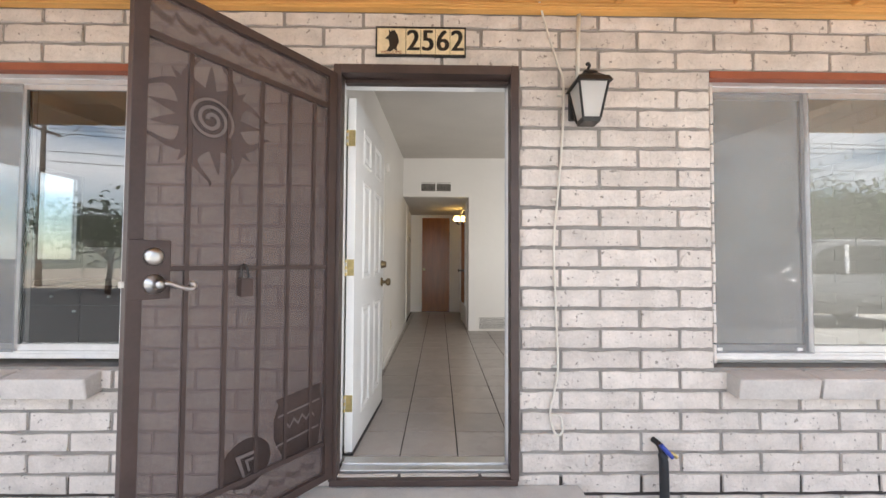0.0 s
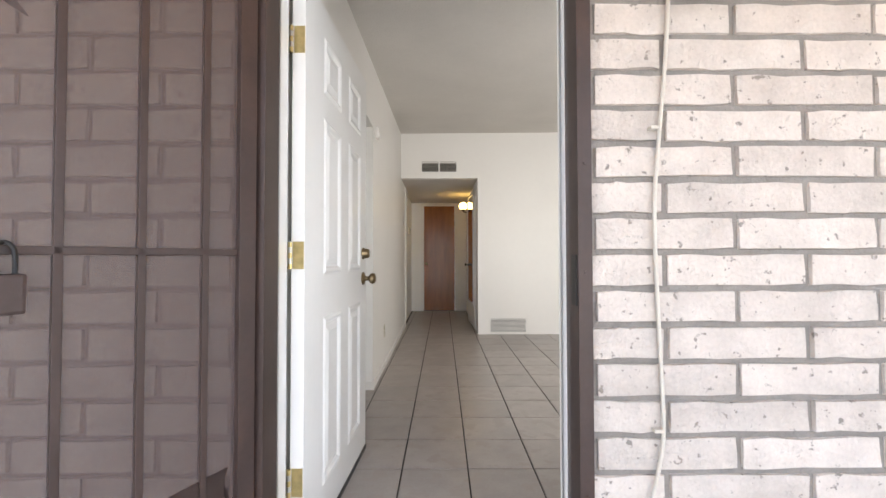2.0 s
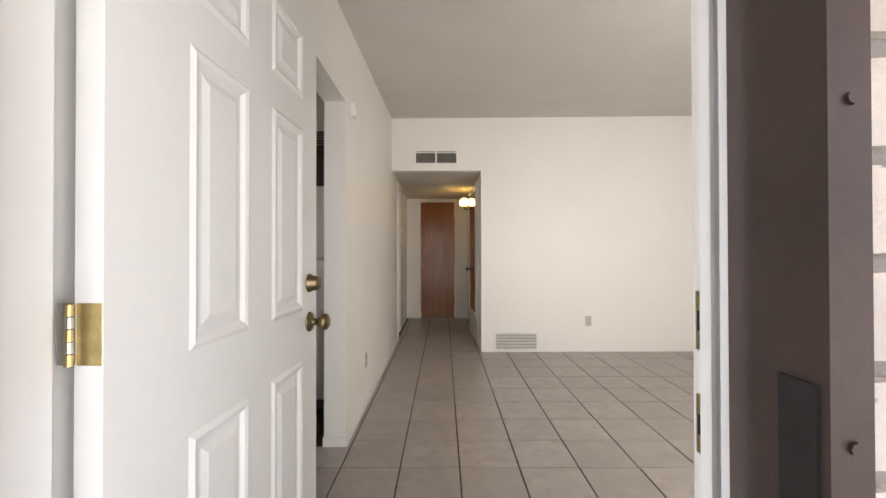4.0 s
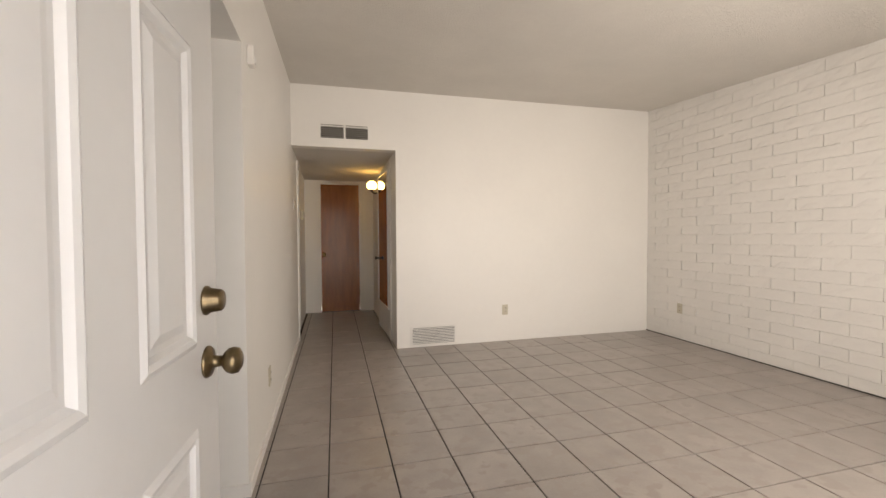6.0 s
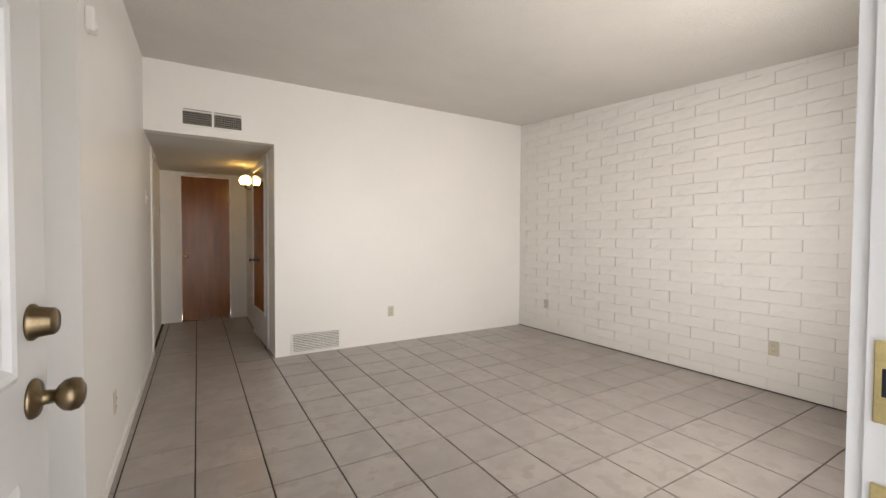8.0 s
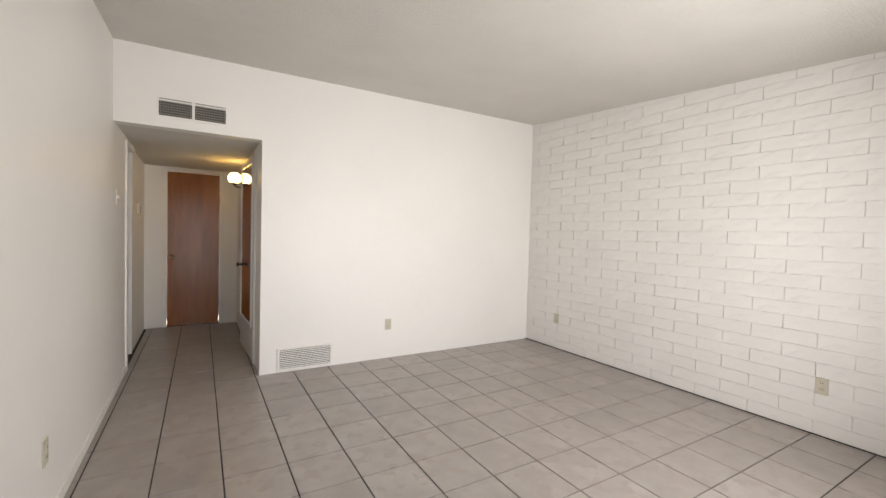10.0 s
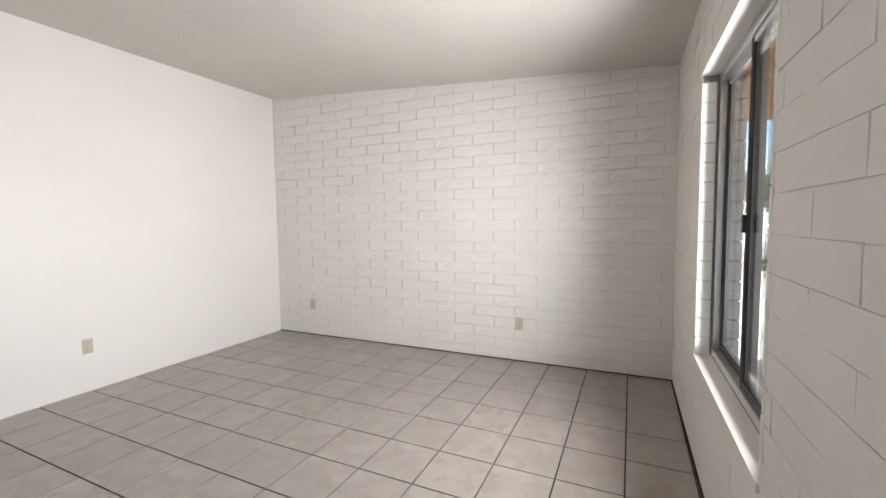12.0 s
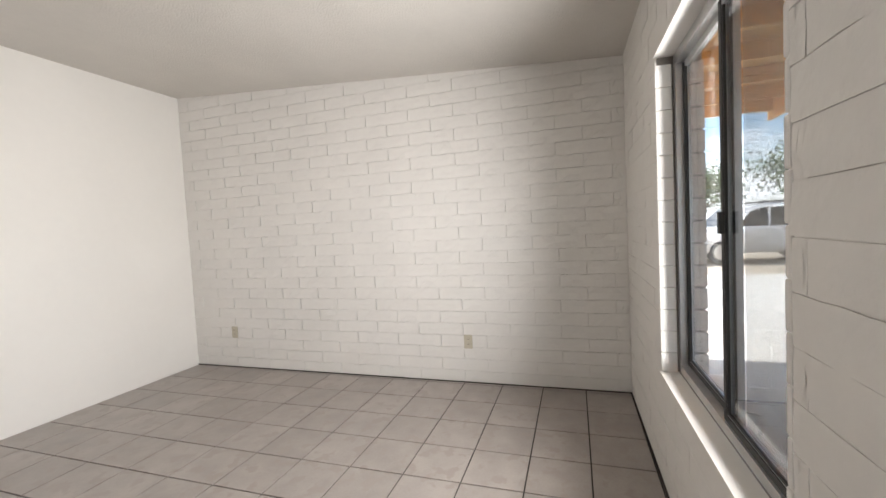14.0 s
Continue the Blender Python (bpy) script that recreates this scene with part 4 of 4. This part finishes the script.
part("mirror_frame", boxes((XO - 0.028, XO - 0.0165, 4.935, 4.96, 0.335, 2.03), (XO - 0.028, XO - 0.0165, 5.67, 5.69, 0.335, 2.03), (XO - 0.028, XO - 0.0165, 4.96, 5.67, 0.335, 0.36), (XO - 0.028, XO - 0.0165, 4.96, 5.67, 2.0, 2.03)), M_WHITE, md)
part("knob", lathe([(0.028, 0), (0.012, 0.008), (0.010, 0.03), (0.025, 0.042), (0.026, 0.052), (0.004, 0.06)], Matrix.Translation((XO - 0.021, 5.60, 0.93)) @ Matrix.Rotation(radians(-90), 4, "Y")), M_BLACK, md, "dark bronze knob", True)
md.matrix_world = Matrix.Translation((XO, 4.88, 0)) @ Matrix.Rotation(radians(2.5), 4, "Z") @ Matrix.Translation((-XO, -4.88, 0))
mf = thing("closet_door_frame", "white casing beside the mirrored closet door", "door frame")
part("casing", boxes((XO - 0.018, XO - 0.0005, 4.80, 4.875, 0, 2.10)), M_TRIM, mf)
part("casing", boxes((XO - 0.018, XO - 0.0005, 5.725, 5.79, 0, 2.10)), M_TRIM, mf)
sc = thing("globe_sconce", "wall sconce with a lit yellow glass globe", "wall lamp")
part("back_plate", lathe([(0.055, 0), (0.052, 0.012), (0.02, 0.02), (0.004, 0.021)], Matrix.Translation((XO, 5.87, 1.84)) @ Matrix.Rotation(radians(-90), 4, "Y")), M_BLACK, sc, "", True)
part("arm", tube([(XO - 0.02, 5.87, 1.84), (XO - 0.07, 5.87, 1.825), (XO - 0.115, 5.87, 1.84), (XO - 0.118, 5.87, 1.86)], 0.009, 4), M_BLACK, sc, "", True)
part("cup", lathe([(0.012, 0), (0.045, 0.012), (0.048, 0.022), (0.01, 0.024)], Matrix.Translation((XO - 0.118, 5.87, 1.852))), M_BLACK, sc, "", True)
part("globe", lathe([(0.035, 0.0), (0.060, 0.015), (0.072, 0.045), (0.070, 0.075), (0.052, 0.105), (0.025, 0.120), (0.004, 0.123)], Matrix.Translation((XO - 0.118, 5.87, 1.874))), M_GLOBE, sc, "glowing yellow glass globe", True)

# ---- kitchen ----
def base_cabinet(x0, x1, y0, y1):
    c = thing("base_cabinet", "dark brown wooden kitchen base cabinet", "cabinet", "kitchen cabinets")
    part("body", box(x0 + 0.002, x1 - 0.002, y0 + 0.02, y1, 0.0, 0.858, bevel=0.002), M_CABINET, c)
    part("drawer", box(x0 + 0.015, x1 - 0.015, y0, y0 + 0.019, 0.70, 0.83, bevel=0.003), M_CABINET, c)
    d = part("door", box(x0 + 0.015, x1 - 0.015, y0, y0 + 0.019, 0.12, 0.68, bevel=0.003), M_CABINET, c)
    part("handle", cyl(((x0 + x1) / 2, y0 - 0.018, 0.76), ((x0 + x1) / 2, y0, 0.76), 0.011, seg=10), M_STEEL, c)
    part("handle", cyl((x1 - 0.05, y0 - 0.018, 0.63), (x1 - 0.05, y0, 0.63), 0.011, seg=10), M_STEEL, d)


for i in range(5):
    base_cabinet(-3.79 + i * 0.5, -3.29 + i * 0.5, 1.62, 2.2)
solid("countertop", box(-3.795, -1.27, 1.59, 2.22, 0.86, 0.90, bevel=0.006), M_COUNTER, "grey laminate kitchen countertop on the cabinets", "countertop")
solid("backsplash_partition", box(-3.795, -1.27, 2.222, 2.30, 0.0, 1.22, bevel=0.004), M_WALL, "low white partition behind the counter", "partition")
disp = thing("soap_dispenser", "white plastic dispenser on the kitchen partition", "dispenser")
part("case", box(-2.86, -2.68, 2.12, 2.215, 1.00, 1.14, bevel=0.02), M_APPL, disp)
part("spout", box(-2.84, -2.76, 2.10, 2.18, 0.905, 0.995, bevel=0.02), M_APPL, disp)
mon = thing("countertop_oven", "dark glass-fronted countertop oven on the counter", "oven")
part("case", box(-2.32, -1.95, 2.0, 2.2, 0.915, 1.17, bevel=0.01), M_APPL, mon)
part("door", box(-2.29, -1.98, 1.985, 1.999, 0.98, 1.15, bevel=0.003), M_CARGLASS, mon, "dark teal glass door")
part("handle", cyl((-2.28, 1.97, 0.955), (-1.99, 1.97, 0.955), 0.008, seg=10), M_STEEL, mon)
fr = thing("refrigerator", "white top-freezer refrigerator against the back wall", "refrigerator")
part("body", box(-1.48, -0.80, 2.66, 3.24, 0.02, 1.66, bevel=0.01), M_APPL, fr)
part("freezer_door", box(-1.48, -0.80, 2.60, 2.655, 1.13, 1.655, bevel=0.012), M_APPL, fr)
part("fridge_door", box(-1.48, -0.80, 2.60, 2.655, 0.10, 1.115, bevel=0.012), M_APPL, fr)
part("grille", box(-1.46, -0.82, 2.625, 2.655, 0.025, 0.09, bevel=0.003), M_DARK, fr)
part("handle", box(-1.46, -1.435, 2.56, 2.60, 1.16, 1.35, bevel=0.006), M_APPL, fr)
part("handle", box(-1.46, -1.435, 2.56, 2.60, 0.80, 1.09, bevel=0.006), M_APPL, fr)
uc = thing("wall_cabinet", "dark reddish-brown wall cabinet above the refrigerator", "cabinet", "kitchen cabinets")
part("body", box(-1.6, -0.79, 2.92, 3.25, 1.70, 2.02, bevel=0.003), M_CABINET, uc)
part("door", box(-1.59, -1.205, 2.90, 2.919, 1.71, 2.01, bevel=0.003), M_CABINET, uc)
part("door", box(-1.195, -0.80, 2.90, 2.919, 1.71, 2.01, bevel=0.003), M_CABINET, uc)
kv = thing("kitchen_vent", "dark slatted vent high on the kitchen wall", "air vent")
part("frame", box(-1.25, -0.80, 3.235, 3.25, 2.10, 2.24, bevel=0.003), M_BLACK, kv)
for i in range(5):
    part("slat", boxes((-1.24, -0.81, 3.226, 3.236, 2.115 + i * 0.024, 2.123 + i * 0.024)), M_VENT, kv)
kw = thing("window_3", "bare window in the kitchen's side wall", "window")
kw["kind"] = "structure"
part("window_frame", boxes((-3.87, -3.82, 1.3, 1.34, 1.05, 1.95), (-3.87, -3.82, 2.16, 2.2, 1.05, 1.95), (-3.87, -3.82, 1.34, 2.16, 1.05, 1.09), (-3.87, -3.82, 1.34, 2.16, 1.91, 1.95), (-3.86, -3.83, 1.73, 1.77, 1.09, 1.91)), M_ALU, kw)
kg = part("pane", boxes((-3.847, -3.843, 1.34, 2.16, 1.09, 1.91)), M_GLASS, kw)
kg.visible_shadow = False

# ---- outside ----
def car(name, m, label, paint):
    c = thing(name, label, "car", at=m)
    prof = [(-2.35, 0.35), (-2.38, 0.75), (-2.30, 1.02), (-2.20, 1.08), (-1.95, 1.66), (-1.6, 1.75), (0.35, 1.74), (0.75, 1.62), (1.30, 1.08), (2.15, 0.98), (2.36, 0.80), (2.38, 0.40), (2.2, 0.32), (-2.2, 0.30)]
    body = prism(prof, 1.80, Matrix.Translation((0, 0.90, 0)) @ TURN_UP)
    bmesh.ops.bevel(body, geom=[e for e in body.edges], offset=0.05, segments=3, affect="EDGES")
    part("body", body, paint, c, "", True)
    part("roof_panel", box(-1.75, 0.45, -0.80, 0.80, 1.735, 1.765, bevel=0.012), M_CARPAINT, c, "white roof panel")
    side = [(-1.95, 1.10), (-1.78, 1.58), (-1.55, 1.64), (0.30, 1.64), (0.62, 1.54), (1.05, 1.10)]
    for y in (0.905, -0.899):
        part("side_window", prism(side, 0.012, Matrix.Translation((0, y, 0)) @ TURN_UP), M_CARGLASS, c)
        for a in (-0.85, 0.15):
            part("pillar", boxes((a - 0.04, a + 0.04, min(y, y - 0.03) - 0.0 if y < 0 else y - 0.012, y + 0.004, 1.10, 1.66)), M_CARPAINT, c)
        part("light", box(-2.39, -2.2, y - 0.10 if y > 0 else y, y if y > 0 else y + 0.10, 0.85, 1.10, bevel=0.01), M_REDLENS, c, "red tail light")
    ws = bmesh.new()
    ws.faces.new([ws.verts.new(p) for p in ((1.29, -0.75, 1.11), (1.29, 0.75, 1.11), (0.78, 0.68, 1.62), (0.78, -0.68, 1.62))])
    bmesh.ops.translate(ws, vec=(0.015, 0, 0.015), verts=ws.verts)
    part("windscreen", ws, M_CARGLASS, c)
    rw = bmesh.new()
    rw.faces.new([rw.verts.new(p) for p in ((-2.21, -0.7, 1.10), (-2.21, 0.7, 1.10), (-1.98, 0.64, 1.62), (-1.98, -0.64, 1.62))])
    bmesh.ops.translate(rw, vec=(-0.015, 0, 0.01), verts=rw.verts)
    part("rear_window", rw, M_CARGLASS, c)
    for x in (-1.45, 1.45):
        for y in (-0.80, 0.80):
            wh = part("wheel", lathe([(0.20, -0.11), (0.34, -0.10), (0.36, -0.05), (0.36, 0.05), (0.34, 0.10), (0.20, 0.11)], Matrix.Translation((x, y, 0.36)) @ TURN_UP, 28), M_RUBBER, c, "", True)
            part("rim", lathe([(0.22, -0.115), (0.20, 0.0), (0.22, 0.115)], Matrix.Translation((x, y, 0.36)) @ TURN_UP, 20), M_STEEL, wh)
    for y in (-0.62, 0.62):
        part("roof_rail", tube([(-1.6, y, 1.76), (-1.5, y, 1.81), (0.2, y, 1.81), (0.35, y, 1.75)], 0.018, 3), M_BLACK, c)
    return c


# body coloured grey for its shaded side, roof panel left white
car("parked_suv", pose(8.0, -6.5, GZ, 0, 0, 180), "sport utility car with white roof parked before the house, body greyed as if in shade", M_CARSHADED)
car("parked_car", pose(15.5, -4.9, GZ, 0, 0, 100), "white car with roof rails parked in the drive", M_CARPAINT)


def tree(x, y, h, spread, seed):
    rnd = random.Random(seed)
    t = thing("tree", "broad green leafy tree beyond the street", "tree", "street trees", Matrix.Translation((x, y, GZ)))
    bm = bmesh.new()
    add_cyl(bm, (0, 0, 0), (0.1, 0, h * 0.45), h * 0.035, h * 0.022, 10)
    tips = []
    for i in range(7):
        a = i * 0.9 + rnd.random()
        tip = Vector((math.cos(a) * spread * rnd.uniform(0.4, 0.8), math.sin(a) * spread * rnd.uniform(0.4, 0.8), h * rnd.uniform(0.6, 0.9)))
        add_cyl(bm, (0.08, 0, h * 0.38), tip, h * 0.016, h * 0.005, 6)
        tips.append(tip)
    part("trunk", bm, M_BARK, t)
    verts, faces = [], []
    for i in range(5200):
        tip = rnd.choice(tips)
        p = tip + Vector((rnd.gauss(0, 0.26) * spread, rnd.gauss(0, 0.26) * spread, rnd.gauss(0, 0.12) * h))
        s = rnd.uniform(0.05, 0.13)
        u = Vector((rnd.uniform(-1, 1), rnd.uniform(-1, 1), rnd.uniform(-1, 1))).normalized()
        w = u.orthogonal().normalized()
        k = len(verts)
        verts += [p + u * s, p + w * s * 0.5, p - u * s, p - w * s * 0.5]
        faces.append((k, k + 1, k + 2, k + 3))
    me = bpy.data.meshes.new("crown")
    me.from_pydata(verts, [], faces)
    me.materials.append(M_LEAF)
    cr = new("crown", me)
    cr.parent = t
    return t


for k, (x, y, h, s) in enumerate(((9, -21, 4.6, 2.6), (13.5, -20, 4.8, 2.8), (19, -17, 5.0, 3.0), (16.5, -12.5, 3.9, 1.9), (26, -12, 4.6, 2.8), (33, -8, 4.4, 2.6), (-13, -14, 3.2, 2.4), (4.5, -23, 4.0, 2.4))):
    tree(x, y, h, s, k)
nb = thing("neighbour_building", "low tan house with a red roof edge across the street", "house")
part("wall", boxes((-16, -2, -27, -21, GZ, 2.5)), M_STUCCO, nb)
part("roof", box(-16.4, -1.6, -27.4, -20.5, 2.5, 2.8, bevel=0.02), M_REDROOF, nb)
for i in range(4):
    w = part("window", boxes((-14.5 + i * 3.2, -13 + i * 3.2, -20.99, -20.95, 0.8, 1.9)), M_CARGLASS, nb)
    part("frame", boxes((-14.58 + i * 3.2, -12.92 + i * 3.2, -20.97, -20.93, 0.72, 0.8), (-14.58 + i * 3.2, -12.92 + i * 3.2, -20.97, -20.93, 1.9, 1.98)), M_TRIM, w)
ac = thing("rooftop_cooler", "grey evaporative cooler box on the neighbour's roof", "cooler")
part("case", box(-7.0, -5.9, -23, -22, 2.80, 3.6, bevel=0.03), M_VENT, ac)
part("louvre", boxes((-6.9, -6.0, -21.99, -21.96, 3.0, 3.4)), M_SLOT, ac)
house2 = thing("neighbour_house", "pale stucco house further down the street", "house")
part("wall", boxes((27, 36, -4, 6, GZ, 2.8)), M_STUCCO, house2)
part("roof", box(26.6, 36.4, -4.4, 6.4, 2.8, 3.05, bevel=0.02), M_REDROOF, house2)
for px, py in ((-20, -18.5), (8, -18.5), (36, -18.5)):
    pole = thing("utility_pole", "weathered wooden utility pole along the street", "utility pole", "poles")
    part("post", cyl((px, py, GZ), (px, py, 8.2), 0.14, 0.10, 12), M_BARK, pole)
    part("crossarm", box(px - 0.05, px + 0.05, py - 0.9, py + 0.9, 7.6, 7.72, bevel=0.01), M_BARK, pole)
wires = thing("overhead_wires", "black overhead utility wires sagging between poles", "wires")
for dy, z in ((-0.8, 7.75), (0, 7.78), (0.8, 7.75), (0.1, 6.6), (0.1, 6.1)):
    for a, b in ((-20, 8), (8, 36)):
        part("wire", tube([(a, -18.5 + dy, z), ((a + b) / 2, -18.5 + dy, z - 0.7), (b, -18.5 + dy, z)], 0.018, 8, 5), M_BLACK, wires)
for a in ((8, -18.5, 7.0), (-20, -18.5, 7.2)):
    part("wire", tube([a, (a[0] * 0.5 - 1, -10, 4.9), (-3, -1.7, 3.3)], 0.015, 8, 5), M_BLACK, wires)


# ---- blocks of the walls ----
def block_mesh(w, h, d, mat, seed, rough):
    """One slump block: rounded, slightly bulged, uneven edges; face towards -y."""
    rnd = random.Random(seed)
    nx, nz = 5, 2
    verts, faces = [], []
    inset = d * 0.6
    for j in range(nz + 1):
        for i in range(nx + 1):
            x, z = -w / 2 + w * i / nx, -h / 2 + h * j / nz
            edge_x, edge_z = i in (0, nx), j in (0, nz)
            x += -math.copysign(inset * 0.5, x) if edge_x else rnd.uniform(-0.02, 0.02)
            z += -math.copysign(inset * 0.5, z) + rnd.uniform(-rough, rough) * 0.5 if edge_z else rnd.uniform(-0.006, 0.006)
            y = (-d * 0.86 if (edge_x or edge_z) else -d) + rnd.uniform(-rough, rough) * 0.5
            verts.append((x, y, z))
    k = (nx + 1)
    for j in range(nz):
        for i in range(nx):
            a = j * k + i
            faces.append((a, a + 1, a + k + 1, a + k))
    ring = [i for i in range(k)] + [j * k + nx for j in range(1, nz + 1)] + [nz * k + i for i in range(nx - 1, -1, -1)] + [j * k for j in range(nz - 1, 0, -1)]
    base = len(verts)
    for r in ring:
        x, y, z = verts[r]
        verts.append((math.copysign(min(abs(x) + 0.003, w / 2), x), 0.012, math.copysign(min(abs(z) + 0.003, h / 2), z)))
    n = len(ring)
    for q in range(n):
        faces.append((ring[q], base + q, base + (q + 1) % n, ring[(q + 1) % n]))
    me = bpy.data.meshes.new("block")
    me.from_pydata(verts, [], faces)
    me.materials.append(mat)
    return me


BLOCKS = {}


def lay_blocks(parent, name, m, u0, u1, v0, v1, off_u, off_v, holes, mat, depth, joint, rough, pitch=0.400, course=0.1013, tilt=0.01):
    """Running-bond blocks over a wall plane, cut at openings. m: the plane, u along x, v along z, out towards -y."""
    j0 = math.floor((v0 - off_v) / course)
    count = 0
    for j in range(j0, math.ceil((v1 - off_v) / course)):
        za, zb = max(off_v + j * course, v0), min(off_v + (j + 1) * course, v1)
        if zb - za < 0.02:
            continue
        spans = [(u0, u1)]
        zc = (za + zb) / 2
        for a, b, c, d in holes:
            if c < zc < d:
                spans = [s for p, q in spans for s in ((p, min(q, a)), (max(p, b), q)) if s[1] - s[0] > 0.02]
        shift = off_u + (pitch / 2 if j % 2 else 0)
        for p, q in spans:
            i = math.floor((p - shift) / pitch)
            while shift + i * pitch < q:
                a, b = max(shift + i * pitch, p), min(shift + (i + 1) * pitch, q)
                i += 1
                if b - a < 0.03:
                    continue
                key = (name, round(b - a, 2), round(zb - za, 2), random.randrange(6))
                if key not in BLOCKS:
                    BLOCKS[key] = block_mesh(b - a - joint, zb - za - joint, depth, mat, hash(key[1:]) % 9999, rough)
                ob = bpy.data.objects.new("block", BLOCKS[key])
                scene.collection.objects.link(ob)
                ob.parent = parent
                ob.matrix_basis = m @ Matrix.Translation(((a + b) / 2, random.uniform(-0.0015, 0.0015), (za + zb) / 2)) @ Matrix.Rotation(random.uniform(-tilt, tilt), 4, "X")
                count += 1
    return count


holes_front = [(D0 - 0.012, D1 + 0.002, -0.055, DT + 0.012), (W0, W1, WB - 0.07, WT + 0.008), (K0, K1, WB - 0.07, WT + 0.008)]
lay_blocks(wall_front, "front", Matrix.Translation((0, 0.008, 0)), -3.2, 3.6, GZ, 2.30, 0.838, 1.412 - 16 * 0.1013, holes_front, M_BRICK, 0.010, 0.013, 0.007)
lay_blocks(wall_right, "side", Matrix.Translation((XR + 0.004, 0, 0)) @ Matrix.Rotation(radians(-90), 4, "Z"), -YF, -YI, 0.0, 2.80, 0.10, 0.0, [], M_PAINTBLOCK, 0.008, 0.001, 0.006, tilt=0.014)
holes_in = [(-D1 - 0.045, -D0 + 0.06, -0.1, DT + 0.06), (-W1, -WI, WB - 0.02, WT + 0.006)]
lay_blocks(wall_front_inner, "inner", Matrix.Translation((0, FYI - 0.001, 0)) @ Matrix.Rotation(radians(180), 4, "Z"), -FXR, -FXL, 0.0, 2.42, 0.1, 0.0, holes_in, M_PAINTBLOCK, 0.004, 0.001, 0.003, tilt=0.006)
for ws, x_start in ((W0, W0 + 0.05), (K1, K1 - 0.08)):
    for k in range(3):
        a = x_start + 0.405 * k if ws == W0 else x_start - 0.405 * (k + 1)
        bmS = box(a + 0.005, a + 0.397, -0.095, 0.06, -0.05, 0.05, bevel=0.008)
        bmesh.ops.transform(bmS, matrix=Matrix.Translation((0, 0, WB - 0.085)) @ Matrix.Rotation(radians(9), 4, "X"), verts=bmS.verts)
        for v in bmS.verts:
            v.co += Vector((random.uniform(-1, 1), random.uniform(-1, 1), random.uniform(-1, 1))) * 0.002
        part("sill_block", bmS, M_SILL, wall_front)

# blocks showing in the window's reveals
for xe, sgn in ((W0, 1), (W1, -1)):
    for j in range(14):
        z = WB + 0.05 + j * 0.1013
        xi = WI if sgn > 0 else W1
        part("reveal_block", box(xi - 0.012, xi + 0.009 + random.uniform(0, 0.006), 0.124, FYI + 0.006, z - 0.0505, min(z + 0.0505, WT - 0.008), bevel=0.007), M_PAINTBLOCK, wall_front_inner)
        part("reveal_block", box(xe - 0.006, xe + 0.006 + random.uniform(0, 0.004), -0.004, 0.05, z - 0.046, min(z + 0.046, WT - 0.03), bevel=0.004), M_BRICK, wall_front)
step = structure("step", box(D0 - 0.35, D1 + 0.3, -0.30, -0.006, GZ - 0.02, -0.056, bevel=0.012), M_CONCRETE, "pale worn concrete step below the door", "step")
on_facade(step)

# ---- floor tiles ----
TP = 0.324
GRID = Matrix.Translation((0.0053, 0.5595, 0)) @ Matrix.Rotation(-0.0067, 4, "Z")
GROUT = 0.0078
FLAT_TILE = {}


def clip(poly, axis, value, keep):
    """The part of a polygon on one side of an axis-parallel line."""
    out = []
    for p, q in zip(poly, poly[1:] + poly[:1]):
        a, b = (p[axis] - value) * keep, (q[axis] - value) * keep
        if a >= 0:
            out.append(p)
        if a * b < 0:
            k = a / (a - b)
            out.append((p[0] + (q[0] - p[0]) * k, p[1] + (q[1] - p[1]) * k))
    return out


def tile_mesh(poly):
    """A tile with eased upper edges, from its outline."""
    n = len(poly)
    cx, cy = sum(p[0] for p in poly) / n, sum(p[1] for p in poly) / n
    inner = []
    for x, y in poly:
        d = math.hypot(x - cx, y - cy) or 1
        inner.append((x + (cx - x) / d * 0.0022, y + (cy - y) / d * 0.0022))
    verts = [(x, y, -0.007) for x, y in poly] + [(x, y, -0.0012) for x, y in poly] + [(x, y, 0) for x, y in inner]
    faces = [[2 * n + i for i in range(n)]]
    for k in (0, n):
        faces += [(k + i, k + (i + 1) % n, k + n + (i + 1) % n, k + n + i) for i in range(n)]
    me = bpy.data.meshes.new("tile")
    me.from_pydata(verts, [], faces)
    me.materials.append(M_TILE)
    return me


def lay_tiles(x0, x1, y0, y1):
    r = range(-6, 24)
    h = TP / 2 - GROUT / 2
    whole = [(-h, -h), (h, -h), (h, h), (-h, h)]
    for i in r:
        for j in r:
            m = GRID @ Matrix.Translation(((i + 0.5) * TP, (j + 0.5) * TP, 0))
            poly = [tuple((m @ Vector((u, v, 0)))[:2]) for u, v in whole]
            cut = poly
            for axis, value, keep in ((0, x0, 1), (0, x1, -1), (1, y0, 1), (1, y1, -1)):
                cut = clip(cut, axis, value, keep) if len(cut) > 2 else []
            if len(cut) < 3 or max(p[0] for p in cut) - min(p[0] for p in cut) < 0.012 or max(p[1] for p in cut) - min(p[1] for p in cut) < 0.012:
                continue
            if cut == poly:
                if 0 not in FLAT_TILE:
                    FLAT_TILE[0] = tile_mesh(whole)
                me, at = FLAT_TILE[0], m
            else:
                c = m.translation
                me, at = tile_mesh([(x - c.x, y - c.y) for x, y in cut]), Matrix.Translation((c.x, c.y, 0))
            ob = bpy.data.objects.new("tile", me)
            scene.collection.objects.link(ob)
            ob.parent = floor
            ob.matrix_basis = Matrix.Translation((0, 0, random.uniform(-0.0004, 0.0004))) @ at


lay_tiles(XL, XR - 0.004, 0.19, YF)
lay_tiles(XL, XO, YF, YE)
lay_tiles(-1.3, XL, 1.22, PY)
